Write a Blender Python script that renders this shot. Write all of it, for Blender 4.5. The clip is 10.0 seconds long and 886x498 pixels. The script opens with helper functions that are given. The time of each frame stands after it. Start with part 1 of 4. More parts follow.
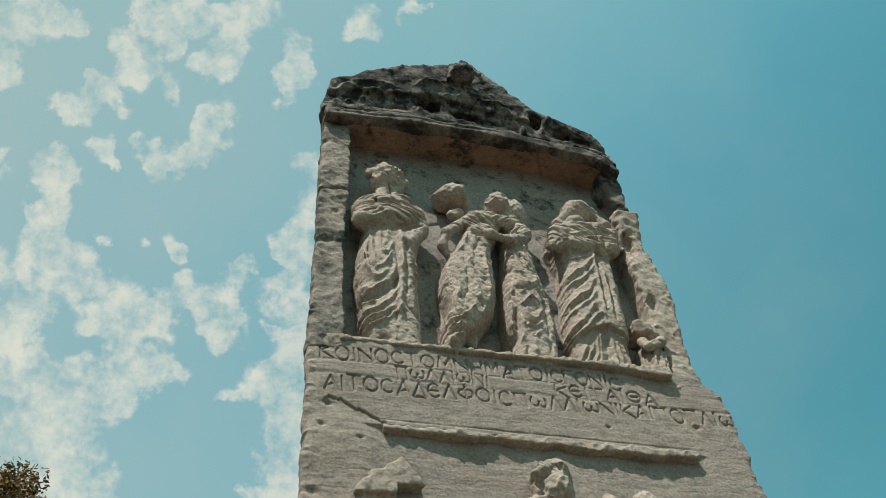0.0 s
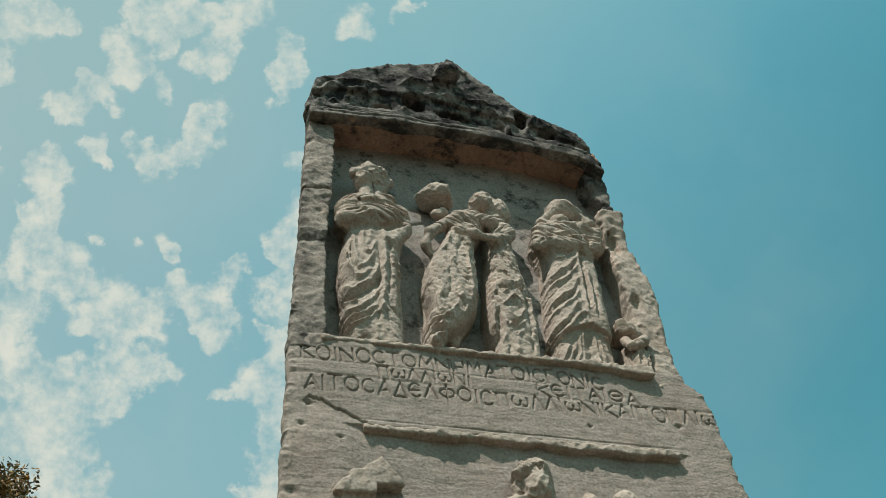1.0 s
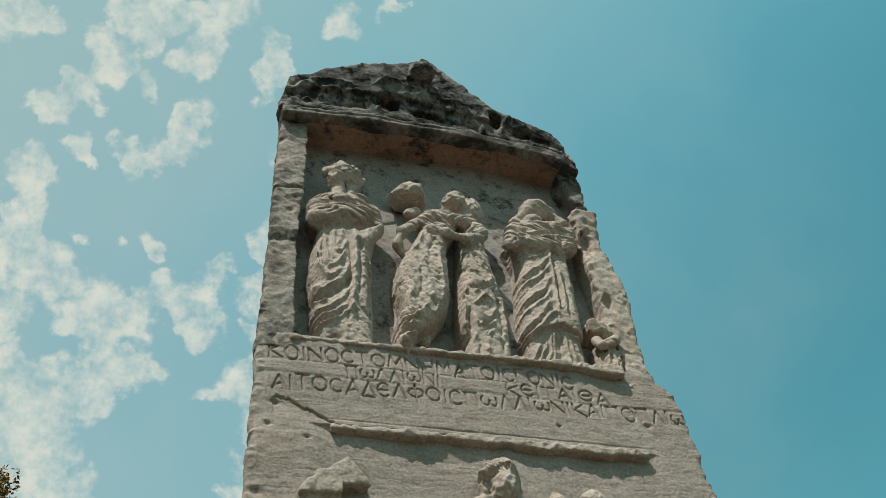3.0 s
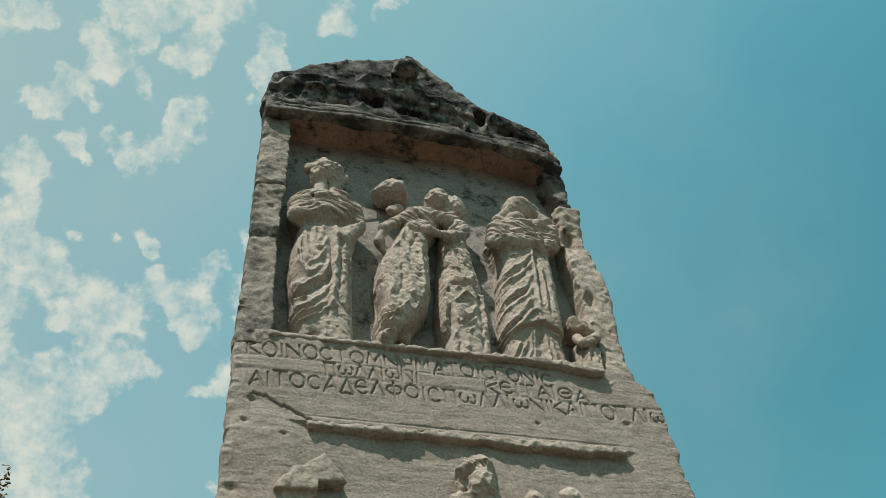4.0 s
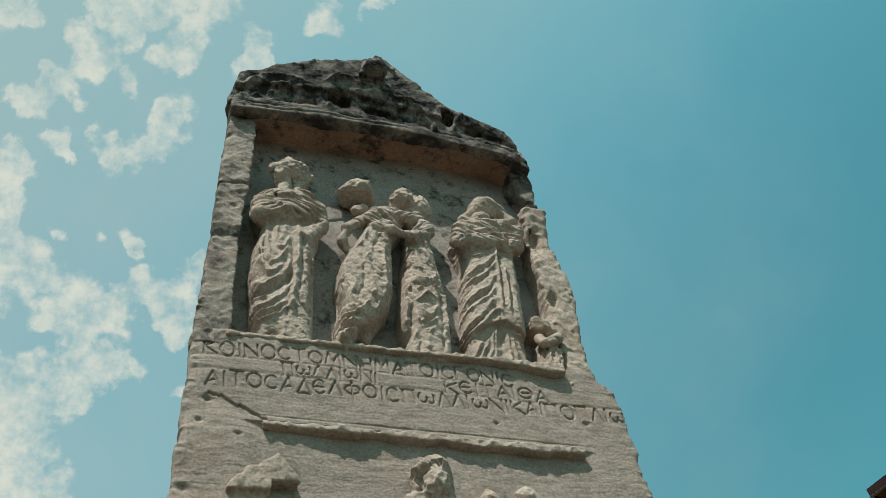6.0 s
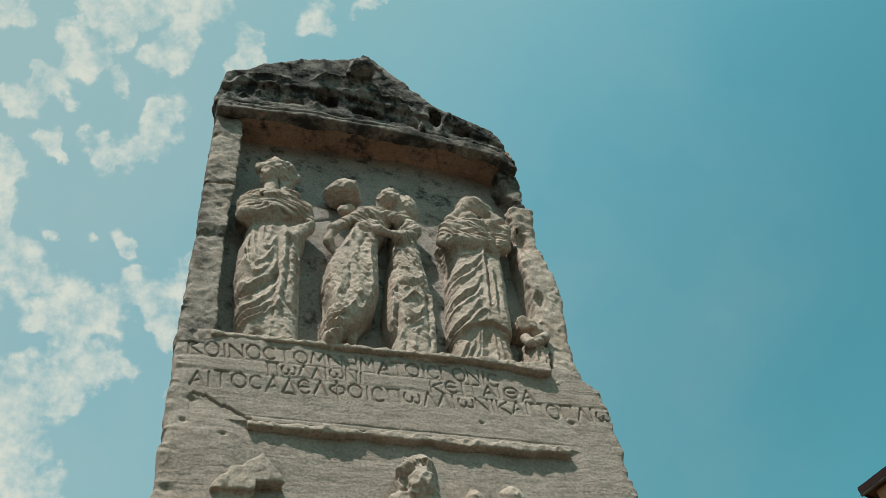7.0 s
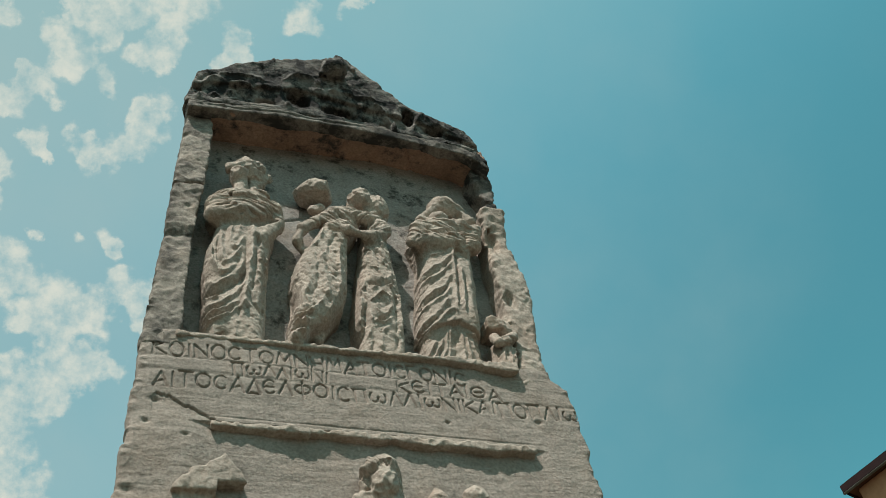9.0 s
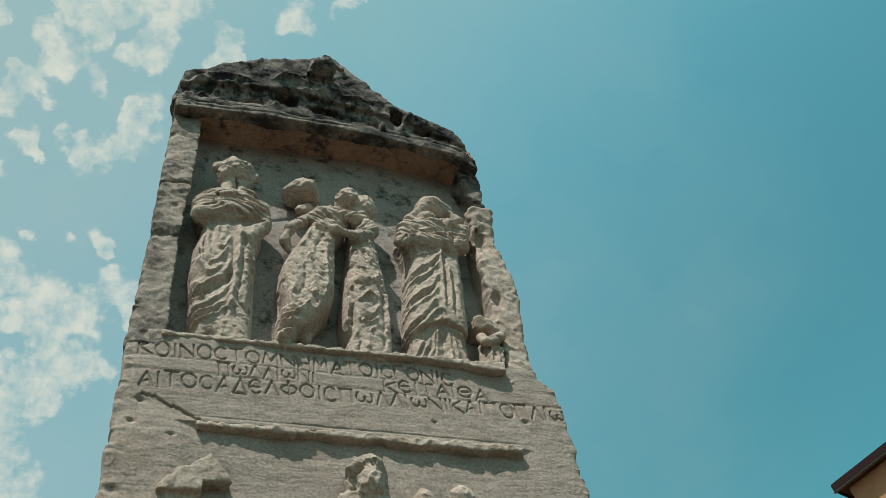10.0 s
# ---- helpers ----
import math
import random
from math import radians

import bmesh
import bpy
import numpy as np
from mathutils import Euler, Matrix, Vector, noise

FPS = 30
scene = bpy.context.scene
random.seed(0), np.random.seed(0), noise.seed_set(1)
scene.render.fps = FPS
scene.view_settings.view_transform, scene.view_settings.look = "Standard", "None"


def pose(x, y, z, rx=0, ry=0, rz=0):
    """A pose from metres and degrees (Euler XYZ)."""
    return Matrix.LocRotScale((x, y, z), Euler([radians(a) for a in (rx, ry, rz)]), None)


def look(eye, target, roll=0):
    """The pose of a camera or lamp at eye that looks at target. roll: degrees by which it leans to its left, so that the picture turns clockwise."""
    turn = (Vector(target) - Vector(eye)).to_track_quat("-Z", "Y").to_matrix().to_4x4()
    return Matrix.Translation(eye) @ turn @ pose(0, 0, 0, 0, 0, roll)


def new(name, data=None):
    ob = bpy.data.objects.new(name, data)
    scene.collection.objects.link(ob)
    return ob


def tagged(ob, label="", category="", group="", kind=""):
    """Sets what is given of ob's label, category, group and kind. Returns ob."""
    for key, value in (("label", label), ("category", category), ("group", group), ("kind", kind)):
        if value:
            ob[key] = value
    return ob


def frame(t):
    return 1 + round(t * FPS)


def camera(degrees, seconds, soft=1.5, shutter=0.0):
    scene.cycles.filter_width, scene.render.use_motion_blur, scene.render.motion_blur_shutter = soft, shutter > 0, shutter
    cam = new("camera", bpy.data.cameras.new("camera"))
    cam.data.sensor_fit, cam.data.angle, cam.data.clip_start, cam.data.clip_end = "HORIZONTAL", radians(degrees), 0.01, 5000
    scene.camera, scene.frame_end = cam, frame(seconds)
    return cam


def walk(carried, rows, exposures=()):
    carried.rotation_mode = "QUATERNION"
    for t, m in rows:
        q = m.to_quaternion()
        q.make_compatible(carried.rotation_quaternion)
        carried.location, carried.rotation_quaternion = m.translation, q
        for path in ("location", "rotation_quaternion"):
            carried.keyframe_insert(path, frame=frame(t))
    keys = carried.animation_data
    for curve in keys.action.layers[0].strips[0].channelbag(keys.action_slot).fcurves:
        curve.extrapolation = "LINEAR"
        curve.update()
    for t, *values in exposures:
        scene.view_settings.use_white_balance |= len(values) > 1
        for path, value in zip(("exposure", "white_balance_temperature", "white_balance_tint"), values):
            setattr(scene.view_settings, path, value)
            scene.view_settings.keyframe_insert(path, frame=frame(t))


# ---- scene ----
cam = camera(49.0, 10.0, soft=0.8)
ROWS = [
    (0.0, -0.7805, -1.2857, 0.7200, 142.161, 7.829, -15.956),
    (0.5, -0.7682, -1.2907, 0.7183, 142.102, 7.997, -16.040),
    (1.0, -0.7576, -1.2915, 0.7183, 142.084, 8.165, -16.168),
    (1.5, -0.7494, -1.2946, 0.7161, 142.076, 8.311, -16.328),
    (2.0, -0.7384, -1.2967, 0.7168, 142.078, 8.557, -16.355),
    (2.5, -0.7339, -1.2972, 0.7164, 142.067, 8.687, -16.551),
    (4.0, -0.6947, -1.3062, 0.7112, 141.789, 8.880, -17.111),
    (4.5, -0.6796, -1.3105, 0.7086, 141.761, 8.965, -17.304),
    (5.0, -0.6623, -1.3160, 0.7058, 141.740, 9.104, -17.411),
    (5.5, -0.6512, -1.3194, 0.7034, 141.726, 9.257, -17.587),
    (7.0, -0.6290, -1.3264, 0.6989, 141.667, 9.805, -17.947),
    (7.5, -0.6205, -1.3294, 0.6969, 141.644, 9.963, -18.052),
    (8.0, -0.6096, -1.3339, 0.6947, 141.608, 10.111, -18.157),
    (8.5, -0.5992, -1.3370, 0.6924, 141.596, 10.251, -18.289),
    (9.0, -0.5893, -1.3413, 0.6892, 141.579, 10.405, -18.397),
    (9.5, -0.5845, -1.3431, 0.6876, 141.552, 10.585, -18.543),
    (10.0, -0.5778, -1.3458, 0.6864, 141.511, 10.747, -18.654),
]
walk(cam, [(t, pose(x, y, z, rx, ry, rz)) for t, x, y, z, rx, ry, rz in ROWS])

# ---- light ----
SUN_DIR = Vector((-0.27, -0.39, 0.88)).normalized()
sun = new("sun", bpy.data.lights.new("sun", "SUN"))
sun.data.energy, sun.data.angle, sun.data.color = 5.0, radians(0.6), (1.0, 0.94, 0.85)
sun.matrix_world = look((0, 0, 30), Vector((0, 0, 30)) - SUN_DIR)
scene.view_settings.exposure = 0.0

world = bpy.data.worlds.new("sky")
scene.world = world
world.use_nodes = True
wt = world.node_tree
wt.nodes.clear()


def wnode(kind, operation="", data_type="", blend_type="", interpolation_type="", use_clamp=False):
    n = wt.nodes.new(kind)
    if operation:
        n.operation = operation
    if data_type:
        n.data_type = data_type
    if blend_type:
        n.blend_type = blend_type
    if interpolation_type:
        n.interpolation_type = interpolation_type
    if use_clamp:
        n.use_clamp = True
    return n


def wmath(op, a, b=None, clamp=False):
    n = wnode("ShaderNodeMath", operation=op, use_clamp=clamp)
    for i, v in enumerate((a, b)):
        if v is None:
            continue
        if isinstance(v, (int, float)):
            n.inputs[i].default_value = v
        else:
            wt.links.new(v, n.inputs[i])
    return n.outputs[0]


def wdot(a, vec):
    n = wnode("ShaderNodeVectorMath", operation="DOT_PRODUCT")
    wt.links.new(a, n.inputs[0])
    n.inputs[1].default_value = vec
    return n.outputs["Value"]


sky = wnode("ShaderNodeTexSky")
sky.sky_type, sky.sun_disc = "NISHITA", False
sky.sun_elevation = math.asin(SUN_DIR.z)
sky.sun_rotation = math.atan2(SUN_DIR.x, SUN_DIR.y)
sky.air_density, sky.dust_density, sky.ozone_density = 1.0, 1.6, 2.0
coord = wnode("ShaderNodeTexCoord").outputs["Generated"]
# a bank of small fair-weather clouds, laid out on a plane across the sky
AHEAD, RIGHT, UP = (0.2723, 0.5602, 0.7824), (0.9525, -0.2723, -0.1362), (-0.1368, -0.7823, 0.6077)
depth = wdot(coord, AHEAD)
su = wmath("DIVIDE", wdot(coord, RIGHT), wmath("MAXIMUM", depth, 0.05))
sv = wmath("DIVIDE", wdot(coord, UP), wmath("MAXIMUM", depth, 0.05))
flat = wnode("ShaderNodeCombineXYZ")
wt.links.new(su, flat.inputs[0])
wt.links.new(sv, flat.inputs[1])


def wnoise(scale, detail, rough=0.55, vec=None):
    n = wnode("ShaderNodeTexNoise")
    n.inputs["Scale"].default_value, n.inputs["Detail"].default_value, n.inputs["Roughness"].default_value = scale, detail, rough
    wt.links.new(vec or flat.outputs[0], n.inputs["Vector"])
    return n


warp = wnode("ShaderNodeVectorMath", operation="SUBTRACT")
wt.links.new(wnoise(17.0, 5).outputs["Color"], warp.inputs[0])
warp.inputs[1].default_value = (0.5, 0.5, 0.5)
warp2 = wnode("ShaderNodeVectorMath", operation="SCALE")
wt.links.new(warp.outputs[0], warp2.inputs[0])
warp2.inputs["Scale"].default_value = 0.085
bent = wnode("ShaderNodeVectorMath", operation="ADD")
wt.links.new(flat.outputs[0], bent.inputs[0])
wt.links.new(warp2.outputs[0], bent.inputs[1])
# puffs, bank by bank: (across, up, radius)
BANK_A = [
    (-0.444, 0.245, 0.029), (-0.415, 0.239, 0.032), (-0.389, 0.239, 0.024), (-0.371, 0.228, 0.013), (-0.453, 0.189, 0.023), (-0.444, 0.175, 0.014), (-0.310, 0.245, 0.017), (-0.287, 0.239, 0.032), (-0.264, 0.245, 0.028), (-0.246, 0.248, 0.017), (-0.275, 0.221, 0.021), (-0.212, 0.239, 0.026),
    (-0.188, 0.248, 0.023), (-0.223, 0.221, 0.014), (-0.153, 0.207, 0.020), (-0.148, 0.192, 0.020), (-0.159, 0.175, 0.017), (-0.171, 0.163, 0.012), (-0.137, 0.210, 0.012), (-0.084, 0.239, 0.019), (-0.072, 0.227, 0.014), (-0.089, 0.201, 0.009), (-0.037, 0.248, 0.014), (-0.026, 0.242, 0.008),
    (-0.334, 0.221, 0.017), (-0.331, 0.192, 0.017), (-0.310, 0.198, 0.024), (-0.290, 0.198, 0.017)]
BANK_B = [
    (-0.316, 0.181, 0.015), (-0.363, 0.169, 0.016), (-0.351, 0.160, 0.023), (-0.386, 0.146, 0.022), (-0.369, 0.140, 0.019), (-0.400, 0.152, 0.010), (-0.392, 0.126, 0.012), (-0.337, 0.146, 0.012), (-0.281, 0.175, 0.014), (-0.278, 0.157, 0.012), (-0.241, 0.201, 0.015),
    (-0.223, 0.198, 0.022), (-0.206, 0.195, 0.017), (-0.226, 0.181, 0.015), (-0.229, 0.143, 0.020), (-0.238, 0.123, 0.020), (-0.252, 0.102, 0.019), (-0.244, 0.137, 0.013), (-0.287, 0.099, 0.021), (-0.299, 0.085, 0.017), (-0.267, 0.088, 0.015), (-0.310, 0.117, 0.013),
    (-0.351, 0.104, 0.015), (-0.363, 0.108, 0.010), (-0.342, 0.096, 0.008), (-0.290, 0.120, 0.009), (-0.409, 0.088, 0.015), (-0.398, 0.070, 0.026)]
BANK_C = [
    (-0.383, 0.064, 0.019), (-0.409, 0.041, 0.021), (-0.421, 0.047, 0.010), (-0.412, 0.012, 0.026), (-0.392, 0.027, 0.015), (-0.453, 0.099, 0.013), (-0.451, 0.070, 0.014), (-0.351, 0.012, 0.008), (-0.275, 0.015, 0.014), (-0.267, 0.006, 0.010), (-0.310, 0.001, 0.010),
    (-0.398, -0.017, 0.036), (-0.369, -0.023, 0.023), (-0.427, -0.017, 0.017), (-0.438, -0.052, 0.029), (-0.415, -0.058, 0.023), (-0.450, -0.069, 0.029), (-0.421, -0.087, 0.013), (-0.345, -0.060, 0.036), (-0.369, -0.069, 0.017), (-0.328, -0.069, 0.029), (-0.339, -0.092, 0.022),
    (-0.299, -0.066, 0.028), (-0.281, -0.078, 0.020), (-0.293, -0.052, 0.017), (-0.258, -0.040, 0.026), (-0.270, -0.023, 0.017), (-0.217, -0.029, 0.024), (-0.206, -0.023, 0.016)]
BANK_D = [
    (-0.229, -0.063, 0.026), (-0.212, -0.058, 0.023), (-0.223, -0.081, 0.020), (-0.244, -0.063, 0.015), (-0.235, -0.098, 0.013), (-0.438, -0.116, 0.035), (-0.409, -0.139, 0.035), (-0.380, -0.127, 0.021), (-0.339, -0.127, 0.032), (-0.316, -0.122, 0.023), (-0.290, -0.116, 0.020),
    (-0.267, -0.124, 0.015), (-0.345, -0.151, 0.029), (-0.369, -0.168, 0.035), (-0.322, -0.156, 0.017), (-0.421, -0.185, 0.035), (-0.444, -0.209, 0.041), (-0.386, -0.203, 0.033), (-0.398, -0.238, 0.037), (-0.345, -0.238, 0.023), (-0.432, -0.249, 0.035), (-0.363, -0.255, 0.029),
    (-0.182, -0.116, 0.023), (-0.165, -0.092, 0.023), (-0.153, -0.116, 0.035), (-0.200, -0.142, 0.017)]
BANK_E = [
    (-0.217, -0.145, 0.013), (-0.165, -0.151, 0.031), (-0.171, -0.185, 0.027), (-0.159, -0.209, 0.029), (-0.171, -0.238, 0.027), (-0.142, -0.238, 0.035), (-0.130, -0.185, 0.041), (-0.200, -0.220, 0.014), (-0.200, -0.249, 0.014), (-0.171, -0.049, 0.021), (-0.153, -0.029, 0.021),
    (-0.142, -0.058, 0.023), (-0.159, 0.012, 0.023), (-0.142, 0.041, 0.027), (-0.130, 0.082, 0.023), (-0.130, 0.001, 0.029), (-0.168, 0.006, 0.012), (-0.139, -0.092, 0.023), (-0.182, -0.078, 0.009), (-0.473, 0.204, 0.035), (-0.479, 0.082, 0.023), (-0.479, -0.005, 0.035), (-0.485, -0.122, 0.052), (-0.491, -0.232, 0.052)]
CLOUDS = BANK_A + BANK_B + BANK_C + BANK_D + BANK_E
total = None
for cu, cv, cr in CLOUDS:
    far = wnode("ShaderNodeVectorMath", operation="DISTANCE")
    wt.links.new(bent.outputs[0], far.inputs[0])
    far.inputs[1].default_value = (cu, cv, 0)
    puff = wmath("SUBTRACT", 1.0, wmath("DIVIDE", far.outputs["Value"], cr * 1.22), clamp=True)
    total = puff if total is None else wmath("ADD", total, puff)
fluff = wmath("ADD", wmath("MULTIPLY", wmath("SUBTRACT", wnoise(26.0, 10, 0.62).outputs["Fac"], 0.5), 1.9),
              wmath("MULTIPLY", wmath("SUBTRACT", wnoise(90.0, 6, 0.6).outputs["Fac"], 0.5), 0.7))
body = wnode("ShaderNodeMapRange", interpolation_type="SMOOTHSTEP")
bank = wmath("MINIMUM", total, 0.66)
wt.links.new(wmath("ADD", bank, wmath("MULTIPLY", fluff, wmath("MULTIPLY", bank, 3.0, clamp=True))), body.inputs["Value"])
body.inputs["From Min"].default_value, body.inputs["From Max"].default_value = 0.16, 1.10
# thin haze, denser towards the clouds
haze = wnode("ShaderNodeMapRange", interpolation_type="SMOOTHSTEP")
wt.links.new(wmath("SUBTRACT", wmath("MULTIPLY", wnoise(4.0, 5).outputs["Fac"], 0.35), wmath("MULTIPLY", su, 0.55)), haze.inputs["Value"])
haze.inputs["From Min"].default_value, haze.inputs["From Max"].default_value = -0.15, 0.62
tint = wnode("ShaderNodeMix", data_type="RGBA", blend_type="MULTIPLY")
tint.inputs["Factor"].default_value = 1.0
wt.links.new(sky.outputs[0], tint.inputs["A"])
tint.inputs["B"].default_value = (1.10, 2.62, 1.80, 1)
polar = wnode("ShaderNodeMapRange", interpolation_type="SMOOTHSTEP")   # deeper blue away from the sun
wt.links.new(wmath("SUBTRACT", su, wmath("MULTIPLY", sv, 0.65)), polar.inputs["Value"])
polar.inputs["From Min"].default_value, polar.inputs["From Max"].default_value = -0.15, 0.62
polar.inputs["To Min"].default_value, polar.inputs["To Max"].default_value = 1.03, 0.72
deep = wnode("ShaderNodeVectorMath", operation="SCALE")
wt.links.new(tint.outputs["Result"], deep.inputs[0])
wt.links.new(polar.outputs[0], deep.inputs["Scale"])
veil = wnode("ShaderNodeMix", data_type="RGBA")
wt.links.new(wmath("MULTIPLY", haze.outputs[0], 0.75), veil.inputs["Factor"])
wt.links.new(deep.outputs[0], veil.inputs["A"])
veil.inputs["B"].default_value = (4.2, 5.2, 5.0, 1)
glare = wnode("ShaderNodeMapRange", interpolation_type="SMOOTHSTEP")     # paler towards the sun
wt.links.new(wdot(coord, SUN_DIR), glare.inputs["Value"])
glare.inputs["From Min"].default_value, glare.inputs["From Max"].default_value = 0.42, 0.95
rim = wnode("ShaderNodeMapRange", interpolation_type="SMOOTHSTEP")       # and along the horizon
wt.links.new(wdot(coord, (0, 0, 1)), rim.inputs["Value"])
rim.inputs["From Min"].default_value, rim.inputs["From Max"].default_value = 0.50, 0.05
pale = wnode("ShaderNodeMix", data_type="RGBA")
wt.links.new(wmath("MULTIPLY", wmath("MAXIMUM", glare.outputs[0], rim.outputs[0]), 0.8), pale.inputs["Factor"])
wt.links.new(veil.outputs["Result"], pale.inputs["A"])
pale.inputs["B"].default_value = (3.4, 4.8, 4.6, 1)
puffs = wnode("ShaderNodeMix", data_type="RGBA")
wt.links.new(wmath("MULTIPLY", body.outputs[0], wmath("ADD", 0.62, wmath("MULTIPLY", wnoise(11.0, 4).outputs["Fac"], 0.6)), clamp=True), puffs.inputs["Factor"])
wt.links.new(pale.outputs["Result"], puffs.inputs["A"])
puffs.inputs["B"].default_value = (7.0, 7.2, 6.3, 1)
back = wnode("ShaderNodeBackground")
back.inputs["Strength"].default_value = 0.1
wt.links.new(puffs.outputs["Result"], back.inputs["Color"])
wt.links.new(back.outputs[0], wnode("ShaderNodeOutputWorld").inputs[0])


# ---- materials ----
def material(name):
    m = bpy.data.materials.new(name)
    m.use_nodes = True
    t = m.node_tree
    return m, t, t.nodes["Principled BSDF"], t.nodes.new("ShaderNodeTexCoord").outputs["Object"]


def noise_node(t, vec, scale, detail=4, rough=0.6, stretch=None):
    if stretch:
        mp = t.nodes.new("ShaderNodeMapping")
        mp.inputs["Scale"].default_value = stretch
        t.links.new(vec, mp.inputs["Vector"])
        vec = mp.outputs[0]
    n = t.nodes.new("ShaderNodeTexNoise")
    n.inputs["Scale"].default_value, n.inputs["Detail"].default_value, n.inputs["Roughness"].default_value = scale, detail, rough
    t.links.new(vec, n.inputs["Vector"])
    return n.outputs["Fac"]


def ramp(t, fac, stops):
    r = t.nodes.new("ShaderNodeValToRGB")
    t.links.new(fac, r.inputs[0])
    e = r.color_ramp.elements
    while len(e) < len(stops):
        e.new(0.5)
    for el, (p, c) in zip(e, stops):
        el.position = p
        el.color = (*c, 1) if len(c) == 3 else c
    return r.outputs[0]


def mix(t, fac, a, b, blend="MIX"):
    n = t.nodes.new("ShaderNodeMix")
    n.data_type, n.blend_type = "RGBA", blend
    for key, v in (("Factor", fac), ("A", a), ("B", b)):
        if isinstance(v, (int, float)):
            n.inputs[key].default_value = v
        elif isinstance(v, tuple):
            n.inputs[key].default_value = (*v, 1)
        else:
            t.links.new(v, n.inputs[key])
    return n.outputs["Result"]


def bump(t, shader, heights):
    last = None
    for h, strength, dist in heights:
        b = t.nodes.new("ShaderNodeBump")
        b.inputs["Strength"].default_value, b.inputs["Distance"].default_value = strength, dist
        t.links.new(h, b.inputs["Height"])
        if last:
            t.links.new(last, b.inputs["Normal"])
        last = b.outputs[0]
    t.links.new(last, shader.inputs["Normal"])


def stone(name, light, dark, crust, crust_from, crust_to, rust=0.25):
    """Weathered limestone: grain, blotches, horizontal tooling, rusty patina and a dark lichen crust."""
    m, t, sh, vec = material(name)
    blotch = noise_node(t, vec, 9.0, 6, 0.65)
    grain = noise_node(t, vec, 160.0, 4, 0.7)
    tool = noise_node(t, vec, 40.0, 4, 0.6, (0.35, 1.0, 3.2))
    base = ramp(t, blotch, [(0.30, dark), (0.70, light)])
    base = mix(t, 0.6, base, ramp(t, grain, [(0.32, (0.35, 0.34, 0.32)), (0.66, (1.12, 1.12, 1.10))]), "MULTIPLY")
    base = mix(t, 0.09, base, ramp(t, tool, [(0.35, (0.55, 0.54, 0.52)), (0.6, (1.08, 1.08, 1.06))]), "MULTIPLY")
    rusty = ramp(t, noise_node(t, vec, 5.5, 5, 0.7), [(0.50, (0, 0, 0)), (0.72, (1, 1, 1))])
    base = mix(t, mix(t, rust, (0, 0, 0), rusty), base, (0.30, 0.185, 0.115))
    film = ramp(t, noise_node(t, vec, 14.0, 7, 0.72), [(crust_from, (0, 0, 0)), (crust_to, (1, 1, 1))])
    base = mix(t, film, base, crust)
    pits = noise_node(t, vec, 75.0, 5, 0.75)
    base = mix(t, ramp(t, pits, [(0.62, (0, 0, 0)), (0.70, (0.55, 0.55, 0.55))]), base, (0.075, 0.07, 0.06))
    t.links.new(base, sh.inputs["Base Color"])
    sh.inputs["Roughness"].default_value = 0.9
    sh.inputs["Specular IOR Level"].default_value = 0.25
    bump(t, sh, [(tool, 0.18, 0.003), (pits, 0.5, 0.003), (grain, 0.8, 0.0025)])
    return m


STONE = stone("weathered_limestone", (0.385, 0.334, 0.297), (0.265, 0.229, 0.202), (0.15, 0.132, 0.115), 0.60, 0.80, 0.2)
FIGURE_STONE = stone("carved_limestone", (0.52, 0.444, 0.387), (0.335, 0.284, 0.246), (0.14, 0.12, 0.10), 0.60, 0.82, 0.3)
PANEL_STONE = stone("grey_limestone", (0.365, 0.338, 0.320), (0.235, 0.219, 0.206), (0.06, 0.056, 0.052), 0.53, 0.63, 0.35)
CRUST_STONE = stone("crusted_limestone", (0.33, 0.31, 0.29), (0.095, 0.089, 0.084), (0.017, 0.0165, 0.0165), 0.43, 0.55, 0.10)
MOULD_STONE = stone("sooty_limestone", (0.32, 0.288, 0.262), (0.13, 0.118, 0.108), (0.035, 0.033, 0.031), 0.43, 0.56, 0.2)
RUST_STONE = stone("rust_stained_limestone", (0.48, 0.315, 0.24), (0.30, 0.195, 0.15), (0.05, 0.043, 0.04), 0.52, 0.64, 0.5)
PILASTER_STONE = stone("lichened_limestone", (0.40, 0.352, 0.308), (0.22, 0.195, 0.172), (0.06, 0.055, 0.05), 0.46, 0.63, 0.2)


# mottled brown, darker than the face, for the bottoms of the letters
def groove_material():
    m, t, sh, vec = material("groove_brown")
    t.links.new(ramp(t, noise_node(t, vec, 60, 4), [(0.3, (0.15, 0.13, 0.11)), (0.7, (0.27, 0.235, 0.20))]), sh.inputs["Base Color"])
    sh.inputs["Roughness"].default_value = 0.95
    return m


GROOVE_BROWN = groove_material()


def plain(name, a, b, scale, rough=0.8, relief=0.01, stretch=None):
    m, t, sh, vec = material(name)
    n = noise_node(t, vec, scale, 6, 0.65, stretch)
    fine = noise_node(t, vec, scale * 9, 4, 0.6)
    t.links.new(mix(t, 0.3, ramp(t, n, [(0.3, a), (0.7, b)]), ramp(t, fine, [(0.3, (0.5, 0.5, 0.5)), (0.7, (1.1, 1.1, 1.1))]), "MULTIPLY"), sh.inputs["Base Color"])
    sh.inputs["Roughness"].default_value = rough
    sh.inputs["Specular IOR Level"].default_value = 0.2
    bump(t, sh, [(fine, 0.4, relief)])
    return m


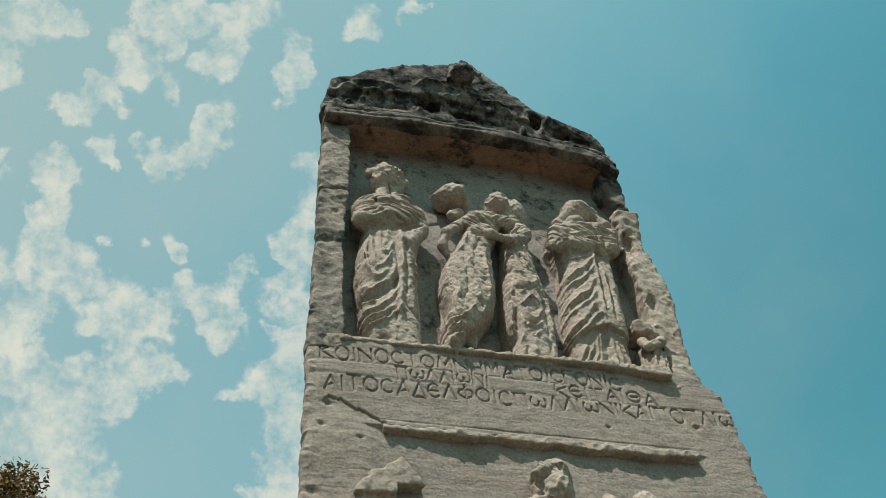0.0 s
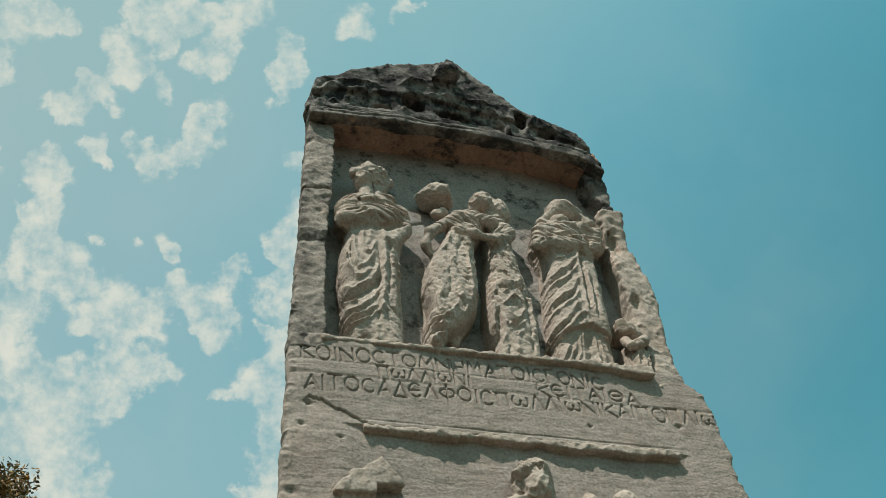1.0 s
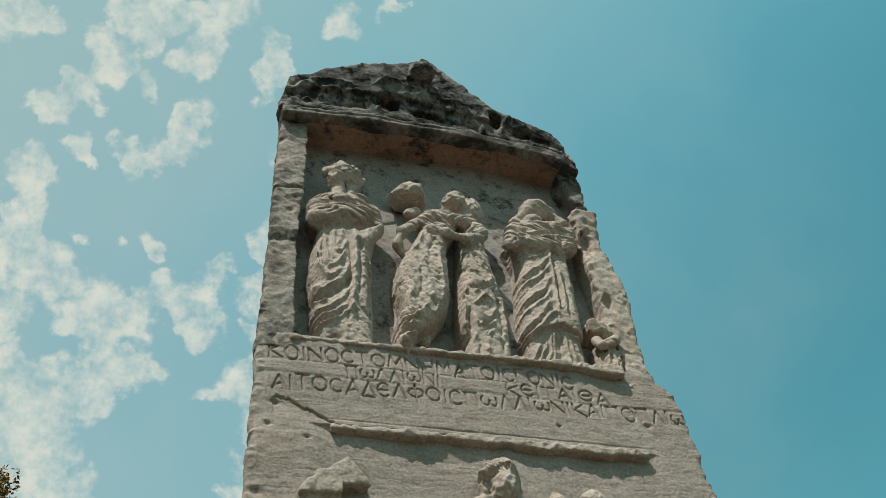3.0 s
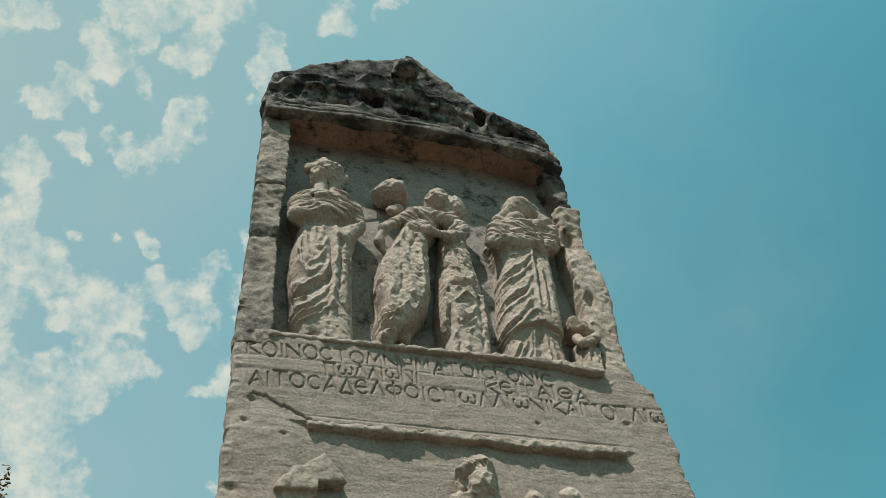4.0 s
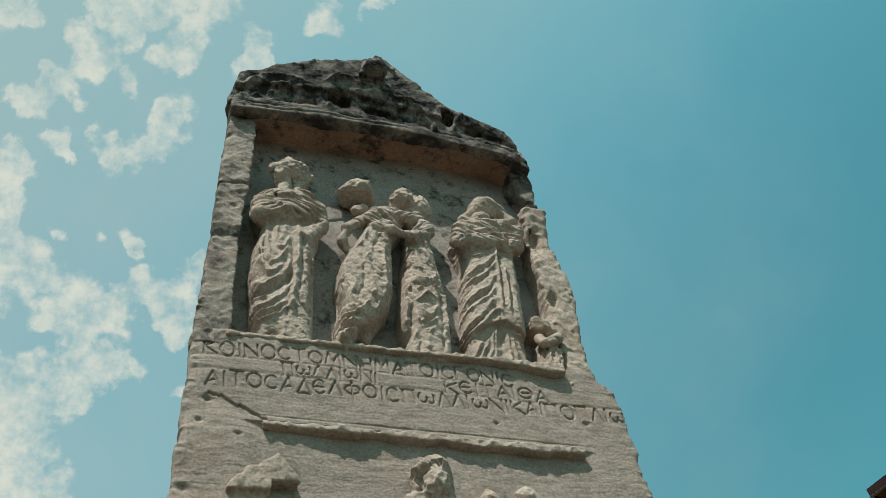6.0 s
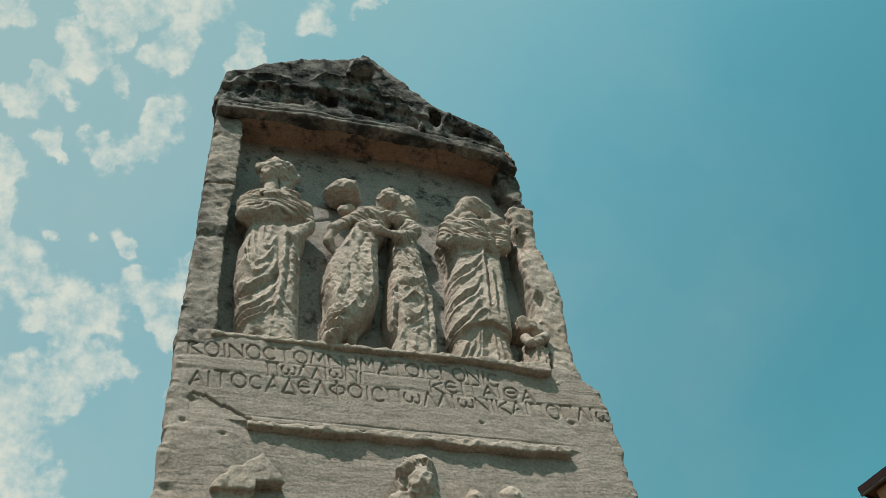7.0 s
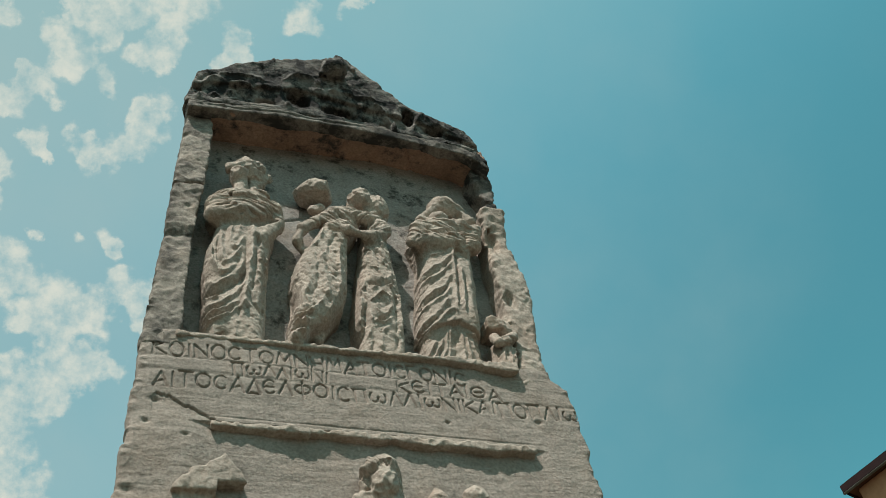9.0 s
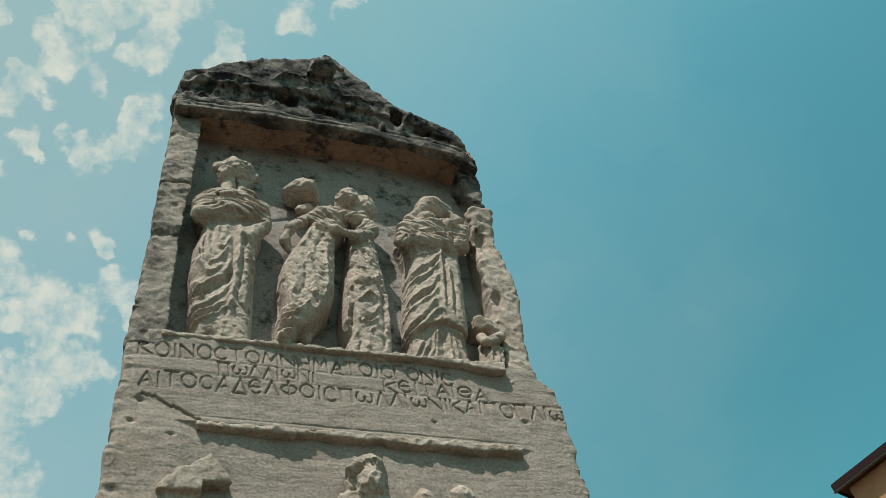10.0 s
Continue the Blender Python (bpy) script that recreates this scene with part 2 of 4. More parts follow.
GROUND = plain("dry_earth", (0.075, 0.064, 0.046), (0.155, 0.13, 0.095), 3.0, 0.95, 0.02)
PLASTER = plain("ochre_plaster", (0.40, 0.205, 0.115), (0.48, 0.255, 0.145), 1.5, 0.9, 0.004)
ROOF_WOOD = plain("brown_painted_wood", (0.018, 0.009, 0.010), (0.034, 0.016, 0.017), 4.0, 0.95, 0.004, (1, 1, 6))
SOFFIT = plain("stained_soffit_boards", (0.07, 0.030, 0.018), (0.12, 0.052, 0.03), 3.0, 0.95, 0.004)
TILE = plain("clay_tile", (0.20, 0.08, 0.05), (0.32, 0.14, 0.09), 5.0, 0.85, 0.006)
BARK = plain("bark", (0.07, 0.05, 0.035), (0.16, 0.12, 0.085), 12.0, 0.95, 0.02, (1, 1, 0.25))


# ---- solid modelling: distance fields turned into quads ----
_rng = np.random.default_rng(7)
LATTICE = _rng.random((48, 48, 48)).astype(np.float32) * 2 - 1


def noise3(x, y, z):
    out = []
    for c in (x, y, z):
        i = np.floor(c).astype(np.int32)
        fr = (c - i).astype(np.float32)
        out.append((i % 48, (i + 1) % 48, fr * fr * (3 - 2 * fr)))
    (x0, x1, fx), (y0, y1, fy), (z0, z1, fz) = out
    L = LATTICE
    a = L[x0, y0, z0] * (1 - fx) + L[x1, y0, z0] * fx
    b = L[x0, y1, z0] * (1 - fx) + L[x1, y1, z0] * fx
    c = L[x0, y0, z1] * (1 - fx) + L[x1, y0, z1] * fx
    d = L[x0, y1, z1] * (1 - fx) + L[x1, y1, z1] * fx
    return (a * (1 - fy) + b * fy) * (1 - fz) + (c * (1 - fy) + d * fy) * fz


def grid(lo, hi, h):
    h = np.broadcast_to(np.asarray(h, float), (3,))
    ax = [np.arange(lo[i], hi[i] + h[i], h[i], dtype=np.float32) for i in range(3)]
    return (ax[0][:, None, None], ax[1][None, :, None], ax[2][None, None, :]), np.asarray(lo, float), h


def roughen(D, G, waves, seed=0.0, band=0.03):
    """Adds worn relief near the surface. waves: (size, height) in metres; a negative height gives chipped scallops with sharp ridges."""
    mask = np.abs(D) < band
    X, Y, Z = (np.broadcast_to(g, D.shape)[mask] for g in G)
    add = np.zeros(X.shape, np.float32)
    for k, (size, height) in enumerate(waves):
        u, v, w = (0.80 * X + 0.60 * Z) / size, (0.36 * X + 0.80 * Y - 0.48 * Z) / size, (-0.48 * X + 0.60 * Y + 0.64 * Z) / size
        n = noise3(u + 7.3 * k + seed, v + 3.1 * k + seed * 1.7, w + 5.7 * k + seed * 0.6)
        add += height * n if height > 0 else -height * (2.6 * np.abs(n) - 0.8)
    D[mask] += add
    return D


def pleat(D, G, across, along, size, height, where, seed=0.0):
    """Drapery folds near the surface: across(x, z) counts over the folds, along(x, z) runs with them."""
    weight = np.broadcast_to(where, D.shape)
    mask = (np.abs(D) < 0.018) & (weight > 0.01)
    X, Y, Z = (np.broadcast_to(g, D.shape)[mask] for g in G)
    a, b = across(X, Z), along(X, Z)
    bend = 0.45 * noise3(X / 0.05 + seed, Z / 0.05, Y / 0.05)
    size = 0.8 * size
    n = noise3(a / size + bend + seed, b / (size * 7) + seed, Y / (size * 5))
    m = noise3(a / (size * 0.5) + bend, b / (size * 5.0) + seed + 9, Y / (size * 5) + 4)
    cut = 1.5 * np.exp(-(n / 0.20) ** 2) + 0.7 * np.exp(-(m / 0.22) ** 2) - 0.75
    D[mask] += weight[mask] * height * (0.85 * cut + 0.25 * np.abs(n))
    return D


def nets(D, lo, h):
    """Surface of the zero level as vertices and quads."""
    D = D.astype(np.float32)
    for ax in range(3):  # close the solid at the box
        sl = [slice(None)] * 3
        for e in (0, -1):
            sl[ax] = e
            D[tuple(sl)] = np.maximum(D[tuple(sl)], 0.2 * float(h[ax]))
    S = D < 0
    n = S[:-1, :-1, :-1].astype(np.int8)
    corners = [(i, j, k) for i in (0, 1) for j in (0, 1) for k in (0, 1)]
    n = sum(S[i:S.shape[0] - 1 + i, j:S.shape[1] - 1 + j, k:S.shape[2] - 1 + k].astype(np.int8) for i, j, k in corners)
    cells = np.argwhere((n > 0) & (n < 8))
    index = np.full(n.shape, -1, np.int32)
    index[tuple(cells.T)] = np.arange(len(cells))
    val = {c: D[cells[:, 0] + c[0], cells[:, 1] + c[1], cells[:, 2] + c[2]] for c in corners}
    pos = np.zeros((len(cells), 3))
    cnt = np.zeros(len(cells))
    for a in corners:
        for ax in range(3):
            if a[ax]:
                continue
            b = tuple(1 if i == ax else a[i] for i in range(3))
            cross = (val[a] < 0) != (val[b] < 0)
            den = np.where(cross, val[a] - val[b], 1)
            f = np.where(cross, val[a] / den, 0)
            for i in range(3):
                pos[:, i] += np.where(cross, a[i] + (f if i == ax else 0), 0)
            cnt += cross
    pos = (pos / cnt[:, None] + cells) * h + lo
    faces = []
    for ax in range(3):
        lo_s, hi_s = [slice(None)] * 3, [slice(None)] * 3
        lo_s[ax], hi_s[ax] = slice(None, -1), slice(1, None)
        A, B = S[tuple(lo_s)], S[tuple(hi_s)]
        e = np.argwhere(A != B)
        u, v = (ax + 1) % 3, (ax + 2) % 3
        e = e[(e[:, u] > 0) & (e[:, v] > 0) & (e[:, u] < S.shape[u] - 1) & (e[:, v] < S.shape[v] - 1)]
        out = A[tuple(e.T)]
        quad = []
        for du, dv in ((-1, -1), (0, -1), (0, 0), (-1, 0)):
            c = e.copy()
            c[:, u] += du
            c[:, v] += dv
            quad.append(index[tuple(c.T)])
        quad = np.stack(quad, 1)
        faces.append(np.where(out[:, None], quad, quad[:, ::-1]))
    faces = np.concatenate(faces)
    return pos, faces[(faces >= 0).all(1)]


def mesh_of(name, verts, faces, smooth=True):
    me = bpy.data.meshes.new(name)
    me.vertices.add(len(verts))
    me.vertices.foreach_set("co", np.asarray(verts, np.float32).ravel())
    me.loops.add(faces.size)
    me.loops.foreach_set("vertex_index", faces.astype(np.int32).ravel())
    me.polygons.add(len(faces))
    me.polygons.foreach_set("loop_start", np.arange(len(faces), dtype=np.int32) * faces.shape[1])
    me.polygons.foreach_set("use_smooth", np.full(len(faces), smooth))
    me.update(calc_edges=True)
    me.validate()
    return me


def solid(name, D, lo, h, mat, parent, label=""):
    v, f = nets(D, lo, h)
    me = mesh_of(name, v, f)
    me.materials.append(mat)
    ob = new(name, me)
    ob.parent = parent
    return tagged(ob, label)


def part(name, bm, mat, parent=None, label="", smooth=False):
    me = bpy.data.meshes.new(name)
    bm.to_mesh(me)
    bm.free()
    for p in me.polygons:
        p.use_smooth = smooth
    me.materials.append(mat)
    ob = new(name, me)
    ob.parent = parent
    return tagged(ob, label)


def smin(a, b, k):
    t = np.clip(0.5 + 0.5 * (b - a) / k, 0, 1)
    return b * (1 - t) + a * t - k * t * (1 - t)


def smax(a, b, k):
    return -smin(-a, -b, k)


def limb(G, a, b, ra, rb):
    """A tapering rounded limb from a to b."""
    a, b = np.asarray(a, float), np.asarray(b, float)
    d = b - a
    t = sum((G[i] - a[i]) * d[i] for i in range(3)) / (d @ d)
    t = np.clip(t, 0, 1)
    q = np.sqrt(sum((G[i] - a[i] - t * d[i]) ** 2 for i in range(3)))
    return q - (ra + (rb - ra) * t)


def egg(G, c, r):
    q = np.sqrt(sum(((G[i] - c[i]) / r[i]) ** 2 for i in range(3)))
    return (q - 1) * min(r)


def block(G, lo, hi, round_=0.004):
    d = None
    for i in range(3):
        mid, half = (lo[i] + hi[i]) / 2, (hi[i] - lo[i]) / 2 - round_
        e = np.abs(G[i] - mid) - half
        d = e if d is None else smax(d, e, round_)
    return d - round_


def window(v, a, b, soft):
    return np.clip((v - a) / soft, 0, 1) * np.clip((b - v) / soft, 0, 1)


def inter(z, zs, vs):
    return np.interp(z, zs, vs).astype(np.float32)


def side_at(z, pts):
    """The first value of the pairs, read off at the height z."""
    pts = sorted((b, a) for a, b in pts)
    return inter(z, [p[0] for p in pts], [p[1] for p in pts])


def body(G, left, right, deep, top, power=3.6):
    """A rounded mass between two side lines, as deep as told at each height."""
    X, Y, Z = G
    a, b, d = side_at(Z, left), side_at(Z, right), side_at(Z, deep) + 0.014
    c, w = (a + b) / 2, np.maximum((b - a) / 2, 0.010)
    q = (np.abs((X - c) / w) ** power + np.abs((Y - BACK) / d) ** power) ** (1 / power)
    return smax((q - 1) * np.minimum(w, d), np.maximum(2.145 - Z, Z - top), 0.03)


def glide(pts, n=7):
    """A smooth run of points through pts."""
    p = np.array(pts, float)
    p = np.concatenate([[2 * p[0] - p[1]], p, [2 * p[-1] - p[-2]]])
    out = []
    for i in range(1, len(p) - 2):
        for t in np.arange(n) / n:
            out.append(0.5 * (2 * p[i] + (p[i + 1] - p[i - 1]) * t + (2 * p[i - 1] - 5 * p[i] + 4 * p[i + 1] - p[i + 2]) * t * t + (3 * p[i] - p[i - 1] - 3 * p[i + 1] + p[i + 2]) * t ** 3))
    return np.array(out + [p[-2]])


def chisel(D, G, strokes, seed=0.0, reach=0.022):
    """Carves folds into the front: each stroke is a radius, a height (below zero: a groove) and the line it follows in x and z."""
    x, z = np.meshgrid(G[0].ravel(), G[2].ravel(), indexing="ij")
    wob = 0.0022 * noise3(x / 0.016 + seed, z / 0.016, 0 * x), 0.0022 * noise3(x / 0.016, z / 0.016 + seed, 0 * x + 5)
    worn = 0.78 + 0.5 * noise3(x / 0.022 + 3 + seed, z / 0.022, 0 * x + 8)
    up, down = np.zeros_like(x), np.zeros_like(x)
    for r, amp, pts in strokes:
        line = glide(pts)
        best, along = np.full(x.shape, 9.0, np.float32), np.zeros_like(x)
        for i, (a, b) in enumerate(zip(line, line[1:])):
            v = b - a
            t = np.clip(((x + wob[0] - a[0]) * v[0] + (z + wob[1] - a[1]) * v[1]) / (v @ v + 1e-12), 0, 1)
            d = np.hypot(x + wob[0] - a[0] - t * v[0], z + wob[1] - a[1] - t * v[1])
            near = d < best
            best, along = np.where(near, d, best), np.where(near, (i + t) / (len(line) - 1), along)
        lift = amp * worn * np.exp(-np.abs(best / r) ** 1.25) * np.clip(np.minimum(along, 1 - along) / 0.15 + 0.35, 0, 1)
        up, down = np.maximum(up, lift), np.minimum(down, lift)
    R = np.broadcast_to((up + down)[:, None, :], D.shape)
    mask = (np.abs(D) < reach) & (np.broadcast_to(G[1], D.shape) < BACK - 0.008)
    D[mask] -= R[mask]
    return D


def limbs(D, G, rows, k):
    for a, b, r1, r2 in rows:
        D = smin(D, limb(G, a, b, r1, r2), k)
    return D


def hollows(D, G, rows, k):
    for a, b, r1, r2 in rows:
        D = smax(D, -limb(G, a, b, r1, r2), k)
    return D


# ---- the stele ----
stele = tagged(new("stele"), "tall weathered limestone grave stele with carved relief figures and Greek inscription", "stele")
BACK = 0.066          # depth of the relief's ground behind the front


def left_side(z):
    return inter(z, [0.0, 1.75, 2.15, 2.6, 3.0, 3.08, 3.2], [-0.56, -0.513, -0.488, -0.452, -0.422, -0.428, -0.40])


def right_side(z):
    return inter(z, [0.0, 1.84, 2.12, 2.15, 2.3, 2.42, 2.56, 2.85, 3.0, 3.1], [0.50, 0.428, 0.434, 0.402, 0.418, 0.444, 0.436, 0.436, 0.446, 0.446])


def outline(G, slope=0.32):
    X, Y, Z = G
    lean = slope * np.maximum(Y - 0.03, 0)
    return np.maximum(left_side(Z) + lean - X, X - right_side(Z) + lean)


# core behind the carved face, down into the ground
G, lo, h = grid((-0.60, 0.0, -0.10), (0.54, 0.24, 3.16), 0.012)
X, Y, Z = G
D = smax(outline(G, 0.45), np.maximum(np.where(Z < 1.71, 0.016, 0.085) - Y, Y - 0.215), 0.02)
D = smax(D, Z - 3.12, 0.02)
roughen(D, G, [(0.12, 0.012), (0.04, 0.006)], 2.0, 0.06)
solid("core", D, lo, h, STONE, stele, "rough undressed back and shaft")

# ---- inscription ----
WIDTHS = {"Ι": 0.45, "Ο": 1.12, "Θ": 1.12, "Ϲ": 0.98, "Φ": 1.2, "ω": 1.3, "Μ": 1.25, "Ν": 1.05, "Η": 1.05, "Π": 1.1, "Γ": 0.85, "Є": 0.95}
LINES = [("ΚΟΙΝΟϹΤΟΜΝΗΜΑΤΟΙϹΓΟΝΙϹ", -0.468, 0.190, 2.100, 0.041, 0.001),
         ("ΠωΛΛΙωΝΙ", -0.317, -0.118, 2.066, 0.034, -0.002),
         ("ΚЄΙΤΑΙΘΑ", 0.022, 0.262, 2.063, 0.034, 0.004),
         ("ΑΙΤΟϹΑΔЄΛΦΟΙϹΠωΛΛΙωΝΙΚΑΙΠΟΠΛΙω", -0.464, 0.434, 2.019, 0.040, 0.003)]


def bow(a0, a1, cx=0.5, cy=0.5, rx=0.5, ry=0.5, n=14):
    """Points on an arc, angles in degrees."""
    return [(cx + rx * math.cos(radians(a0 + (a1 - a0) * i / n)), cy + ry * math.sin(radians(a0 + (a1 - a0) * i / n))) for i in range(n + 1)]


STROKES = {
    "Α": [[(0, 0), (0.55, 1), (1, 0)], [(0.2, 0.28), (0.78, 0.42)]], "Λ": [[(0, 0), (0.55, 1), (1, 0)]], "Δ": [[(0, 0), (0.55, 1), (1, 0), (0, 0)]],
    "Ι": [[(0.5, 0), (0.5, 1)]], "Ο": [bow(0, 360)], "Θ": [bow(0, 360), [(0.25, 0.5), (0.75, 0.5)]], "Ϲ": [bow(50, 310)], "Є": [bow(50, 310), [(0.05, 0.5), (0.8, 0.5)]],
    "Φ": [bow(0, 360, ry=0.33), [(0.5, -0.15), (0.5, 1.15)]], "Τ": [[(0, 1), (1, 1)], [(0.5, 0), (0.5, 1)]], "Γ": [[(0, 0), (0, 1), (0.9, 1)]],
    "Π": [[(0.1, 0), (0.1, 1)], [(0, 1), (1, 1)], [(0.9, 0), (0.9, 1)]], "Μ": [[(0, 0), (0.15, 1), (0.5, 0.3), (0.85, 1), (1, 0)]], "Ν": [[(0, 0), (0, 1), (1, 0), (1, 1)]],
    "Η": [[(0, 0), (0, 1)], [(1, 0), (1, 1)], [(0, 0.5), (1, 0.5)]], "Κ": [[(0, 0), (0, 1)], [(0.9, 1), (0.05, 0.5), (1, 0)]],
    "ω": [bow(130, 360, 0.25, 0.5, 0.27, 0.5) + bow(180, 410, 0.75, 0.5, 0.27, 0.5)]}
letters = []          # each one a list of strokes in the plane of the face
rl = random.Random(3)
for text, x0, x1, z0, high, rise in LINES:
    widths = [WIDTHS.get(c, 1.0) for c in text]
    unit = (x1 - x0) / sum(widths)
    x = x0
    for c, w in zip(text, widths):
        wide = unit * w * 0.80
        tall = high * rl.uniform(0.82, 0.98) * (0.72 if c == "ω" else 1.0)
        a = rl.uniform(-0.07, 0.07)
        turn = np.array([[math.cos(a), math.sin(a)], [-math.sin(a), math.cos(a)]])
        mid = np.array((x + unit * w / 2, z0 + rise * (x - x0) / (x1 - x0) + high / 2 + rl.uniform(-0.003, 0.003)))
        letters.append([((np.array(st) - 0.5) * (wide, tall)) @ turn + mid for st in STROKES[c]])
        x += unit * w

# dressed face with the inscription and the field below it
HX = 0.0014
G, lo, h = grid((-0.545, -0.05, 1.700), (0.47, 0.092, 2.172), (HX, 0.0045, HX))
X, Y, Z = G
ax_x, ax_z = X[:, 0, 0], Z[0, 0, :]
carve = np.zeros((len(ax_x), len(ax_z)), np.float32)
for strokes in letters:
    allp = np.concatenate(strokes)
    i0, i1 = np.searchsorted(ax_x, (allp[:, 0].min() - 0.005, allp[:, 0].max() + 0.005))
    k0, k1 = np.searchsorted(ax_z, (allp[:, 1].min() - 0.005, allp[:, 1].max() + 0.005))
    gx, gz = np.meshgrid(ax_x[i0:i1], ax_z[k0:k1], indexing="ij")
    near = np.full(gx.shape, 9.0)
    for st in strokes:
        for a, b in zip(st, st[1:]):
            v = b - a
            t = np.clip(((gx - a[0]) * v[0] + (gz - a[1]) * v[1]) / (v @ v + 1e-12), 0, 1)
            near = np.minimum(near, np.hypot(gx - a[0] - t * v[0], gz - a[1] - t * v[1]))
    worn = 0.95 + 0.30 * noise3(gx / 0.02, gz / 0.02, 0 * gx + 6)
    carve[i0:i1, k0:k1] = np.maximum(carve[i0:i1, k0:k1], 0.0050 * worn * np.clip(1.25 - near / 0.0024, 0, 1))
FACE_X, FACE_Z = X[:, 0, :], Z[:, 0, :] 


def face_height(x, z):
    """How far the dressed face lies behind the front plane."""
    step = 1.942 - 0.012 * (x + 0.35)
    jag = 0.004 * noise3(x / 0.012, 0 * x + 2.2, 0 * x) + 0.003 * noise3(x / 0.005, 0 * x + 7.2, 0 * x)
    crack = np.interp(x, [-0.50, -0.44, -0.39, -0.345, -0.30], [2.005, 1.996, 1.972, 1.944, 1.92]) + jag
    inside = np.clip((x + 0.40) / 0.06, 0, 1) * np.clip((0.33 - x) / 0.04, 0, 1)
    y = 0.010 * np.clip((step - z) / 0.004, 0, 1) * inside * np.clip((z - 1.70) / 0.05, 0.5, 1)   # sunk field below the band
    y = y + 0.006 * np.exp(-((z - crack) / 0.0022) ** 2) * (x < -0.345) * (x > -0.455)              # crack
    y = y + 0.003 * np.clip((crack - z) / 0.003, 0, 1) * np.clip((z - crack + 0.05) / 0.05, 0, 1) * (x < -0.345) * (x > -0.46)
    y = y + 0.0016 * np.exp(-((z - 2.098) / 0.003) ** 2) * (x < 0.05) + 0.0014 * np.exp(-((z - 2.060) / 0.004) ** 2)
    y = y + 0.0018 * np.exp(-((z - (step + 0.012)) / 0.002) ** 2) * inside
    for cx, cz, r in ((0.33, 2.012, 0.007), (-0.49, 1.775, 0.014), (-0.455, 1.985, 0.008), (-0.40, 1.905, 0.006), (-0.47, 1.93, 0.007), (0.12, 1.99, 0.005)):
        y = y + 0.006 * np.exp(-(((x - cx) / 1.5) ** 2 + (z - cz) ** 2) / r ** 2 * 2)               # chips
    return y.astype(np.float32)


hf = face_height(FACE_X, FACE_Z) + carve
zero = 0 * FACE_X * FACE_Z
hf = hf + 0.0030 * noise3(FACE_X / 0.15, FACE_Z / 0.09, zero) + 0.0005 * noise3(FACE_X / 0.05, FACE_Z / 0.010, zero) + 0.0008 * np.abs(noise3(FACE_X / 0.022, FACE_Z / 0.006, 3.3 + zero))
D = smax(outline(G), hf[:, None, :] - Y, 0.012)
edge = np.clip(1 - np.minimum(X - left_side(Z), right_side(Z) - X) / 0.035, 0.08, 1)
mask = np.abs(D) < 0.03
XX, YY, ZZ, EE = (np.broadcast_to(g, D.shape)[mask] for g in (X, Y, Z, edge))
D[mask] += EE * (0.005 * noise3(XX / 0.05, YY / 0.05, ZZ / 0.05) + 0.005 * np.abs(noise3(XX / 0.02, YY / 0.02 + 5, ZZ / 0.02)) - 0.001) + 0.0010 * noise3(XX / 0.02, YY / 0.02, ZZ / 0.02 + 9)
face = solid("face", D, lo, h, STONE, stele, "dressed front with three lines of worn Greek letters")
for strokes in letters:                                                # a ribbon darker than the face in the bottom of each letter
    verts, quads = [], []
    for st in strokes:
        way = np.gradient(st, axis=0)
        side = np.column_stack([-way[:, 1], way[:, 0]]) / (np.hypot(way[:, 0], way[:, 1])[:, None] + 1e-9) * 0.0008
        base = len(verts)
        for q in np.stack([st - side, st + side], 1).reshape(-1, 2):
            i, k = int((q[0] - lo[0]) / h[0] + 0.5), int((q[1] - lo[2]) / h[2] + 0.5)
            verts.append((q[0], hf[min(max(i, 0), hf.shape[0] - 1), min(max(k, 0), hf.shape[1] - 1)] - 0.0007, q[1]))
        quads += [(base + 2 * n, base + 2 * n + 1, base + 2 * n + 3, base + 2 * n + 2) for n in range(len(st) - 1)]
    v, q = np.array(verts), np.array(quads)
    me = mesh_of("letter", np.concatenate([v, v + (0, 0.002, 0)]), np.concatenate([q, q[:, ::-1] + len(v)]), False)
    me.materials.append(GROOVE_BROWN)
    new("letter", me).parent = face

# ---- broken fillets of the lower panel, and the ledge under the figures ----


def ragged_bar(name, x0, x1, zfun, thick, out, mat, label, seed, deep=0.03):
    G, lo, h = grid((x0 - 0.02, -0.05, zfun(x0) - 0.05), (x1 + 0.02, deep + 0.01, zfun(x0) + 0.05), 0.0022)
    X, Y, Z = G
    wave = 0.45 * noise3(X / 0.035 + seed, 0 * X + seed, 0 * X) + 0.07 * noise3(X / 0.012 + seed, 0 * X, 0 * X + 4)
    low = zfun(X) - thick(X) * (0.5 + 0.5 * wave)
    high = zfun(X) + thick(X) * (0.5 - 0.3 * wave)
    d = smax(np.maximum(Z - high, low - Z), -out(X) * (1 + 0.35 * wave) - Y, 0.004)
    d = smax(smax(d, Y - deep, 0.003), np.maximum(x0 - X, X - x1), 0.006)
    roughen(d, G, [(0.03, 0.0025), (0.016, -0.0015), (0.006, 0.0008)], seed, 0.02)
    return solid(name, d, lo, h, mat, stele, label)


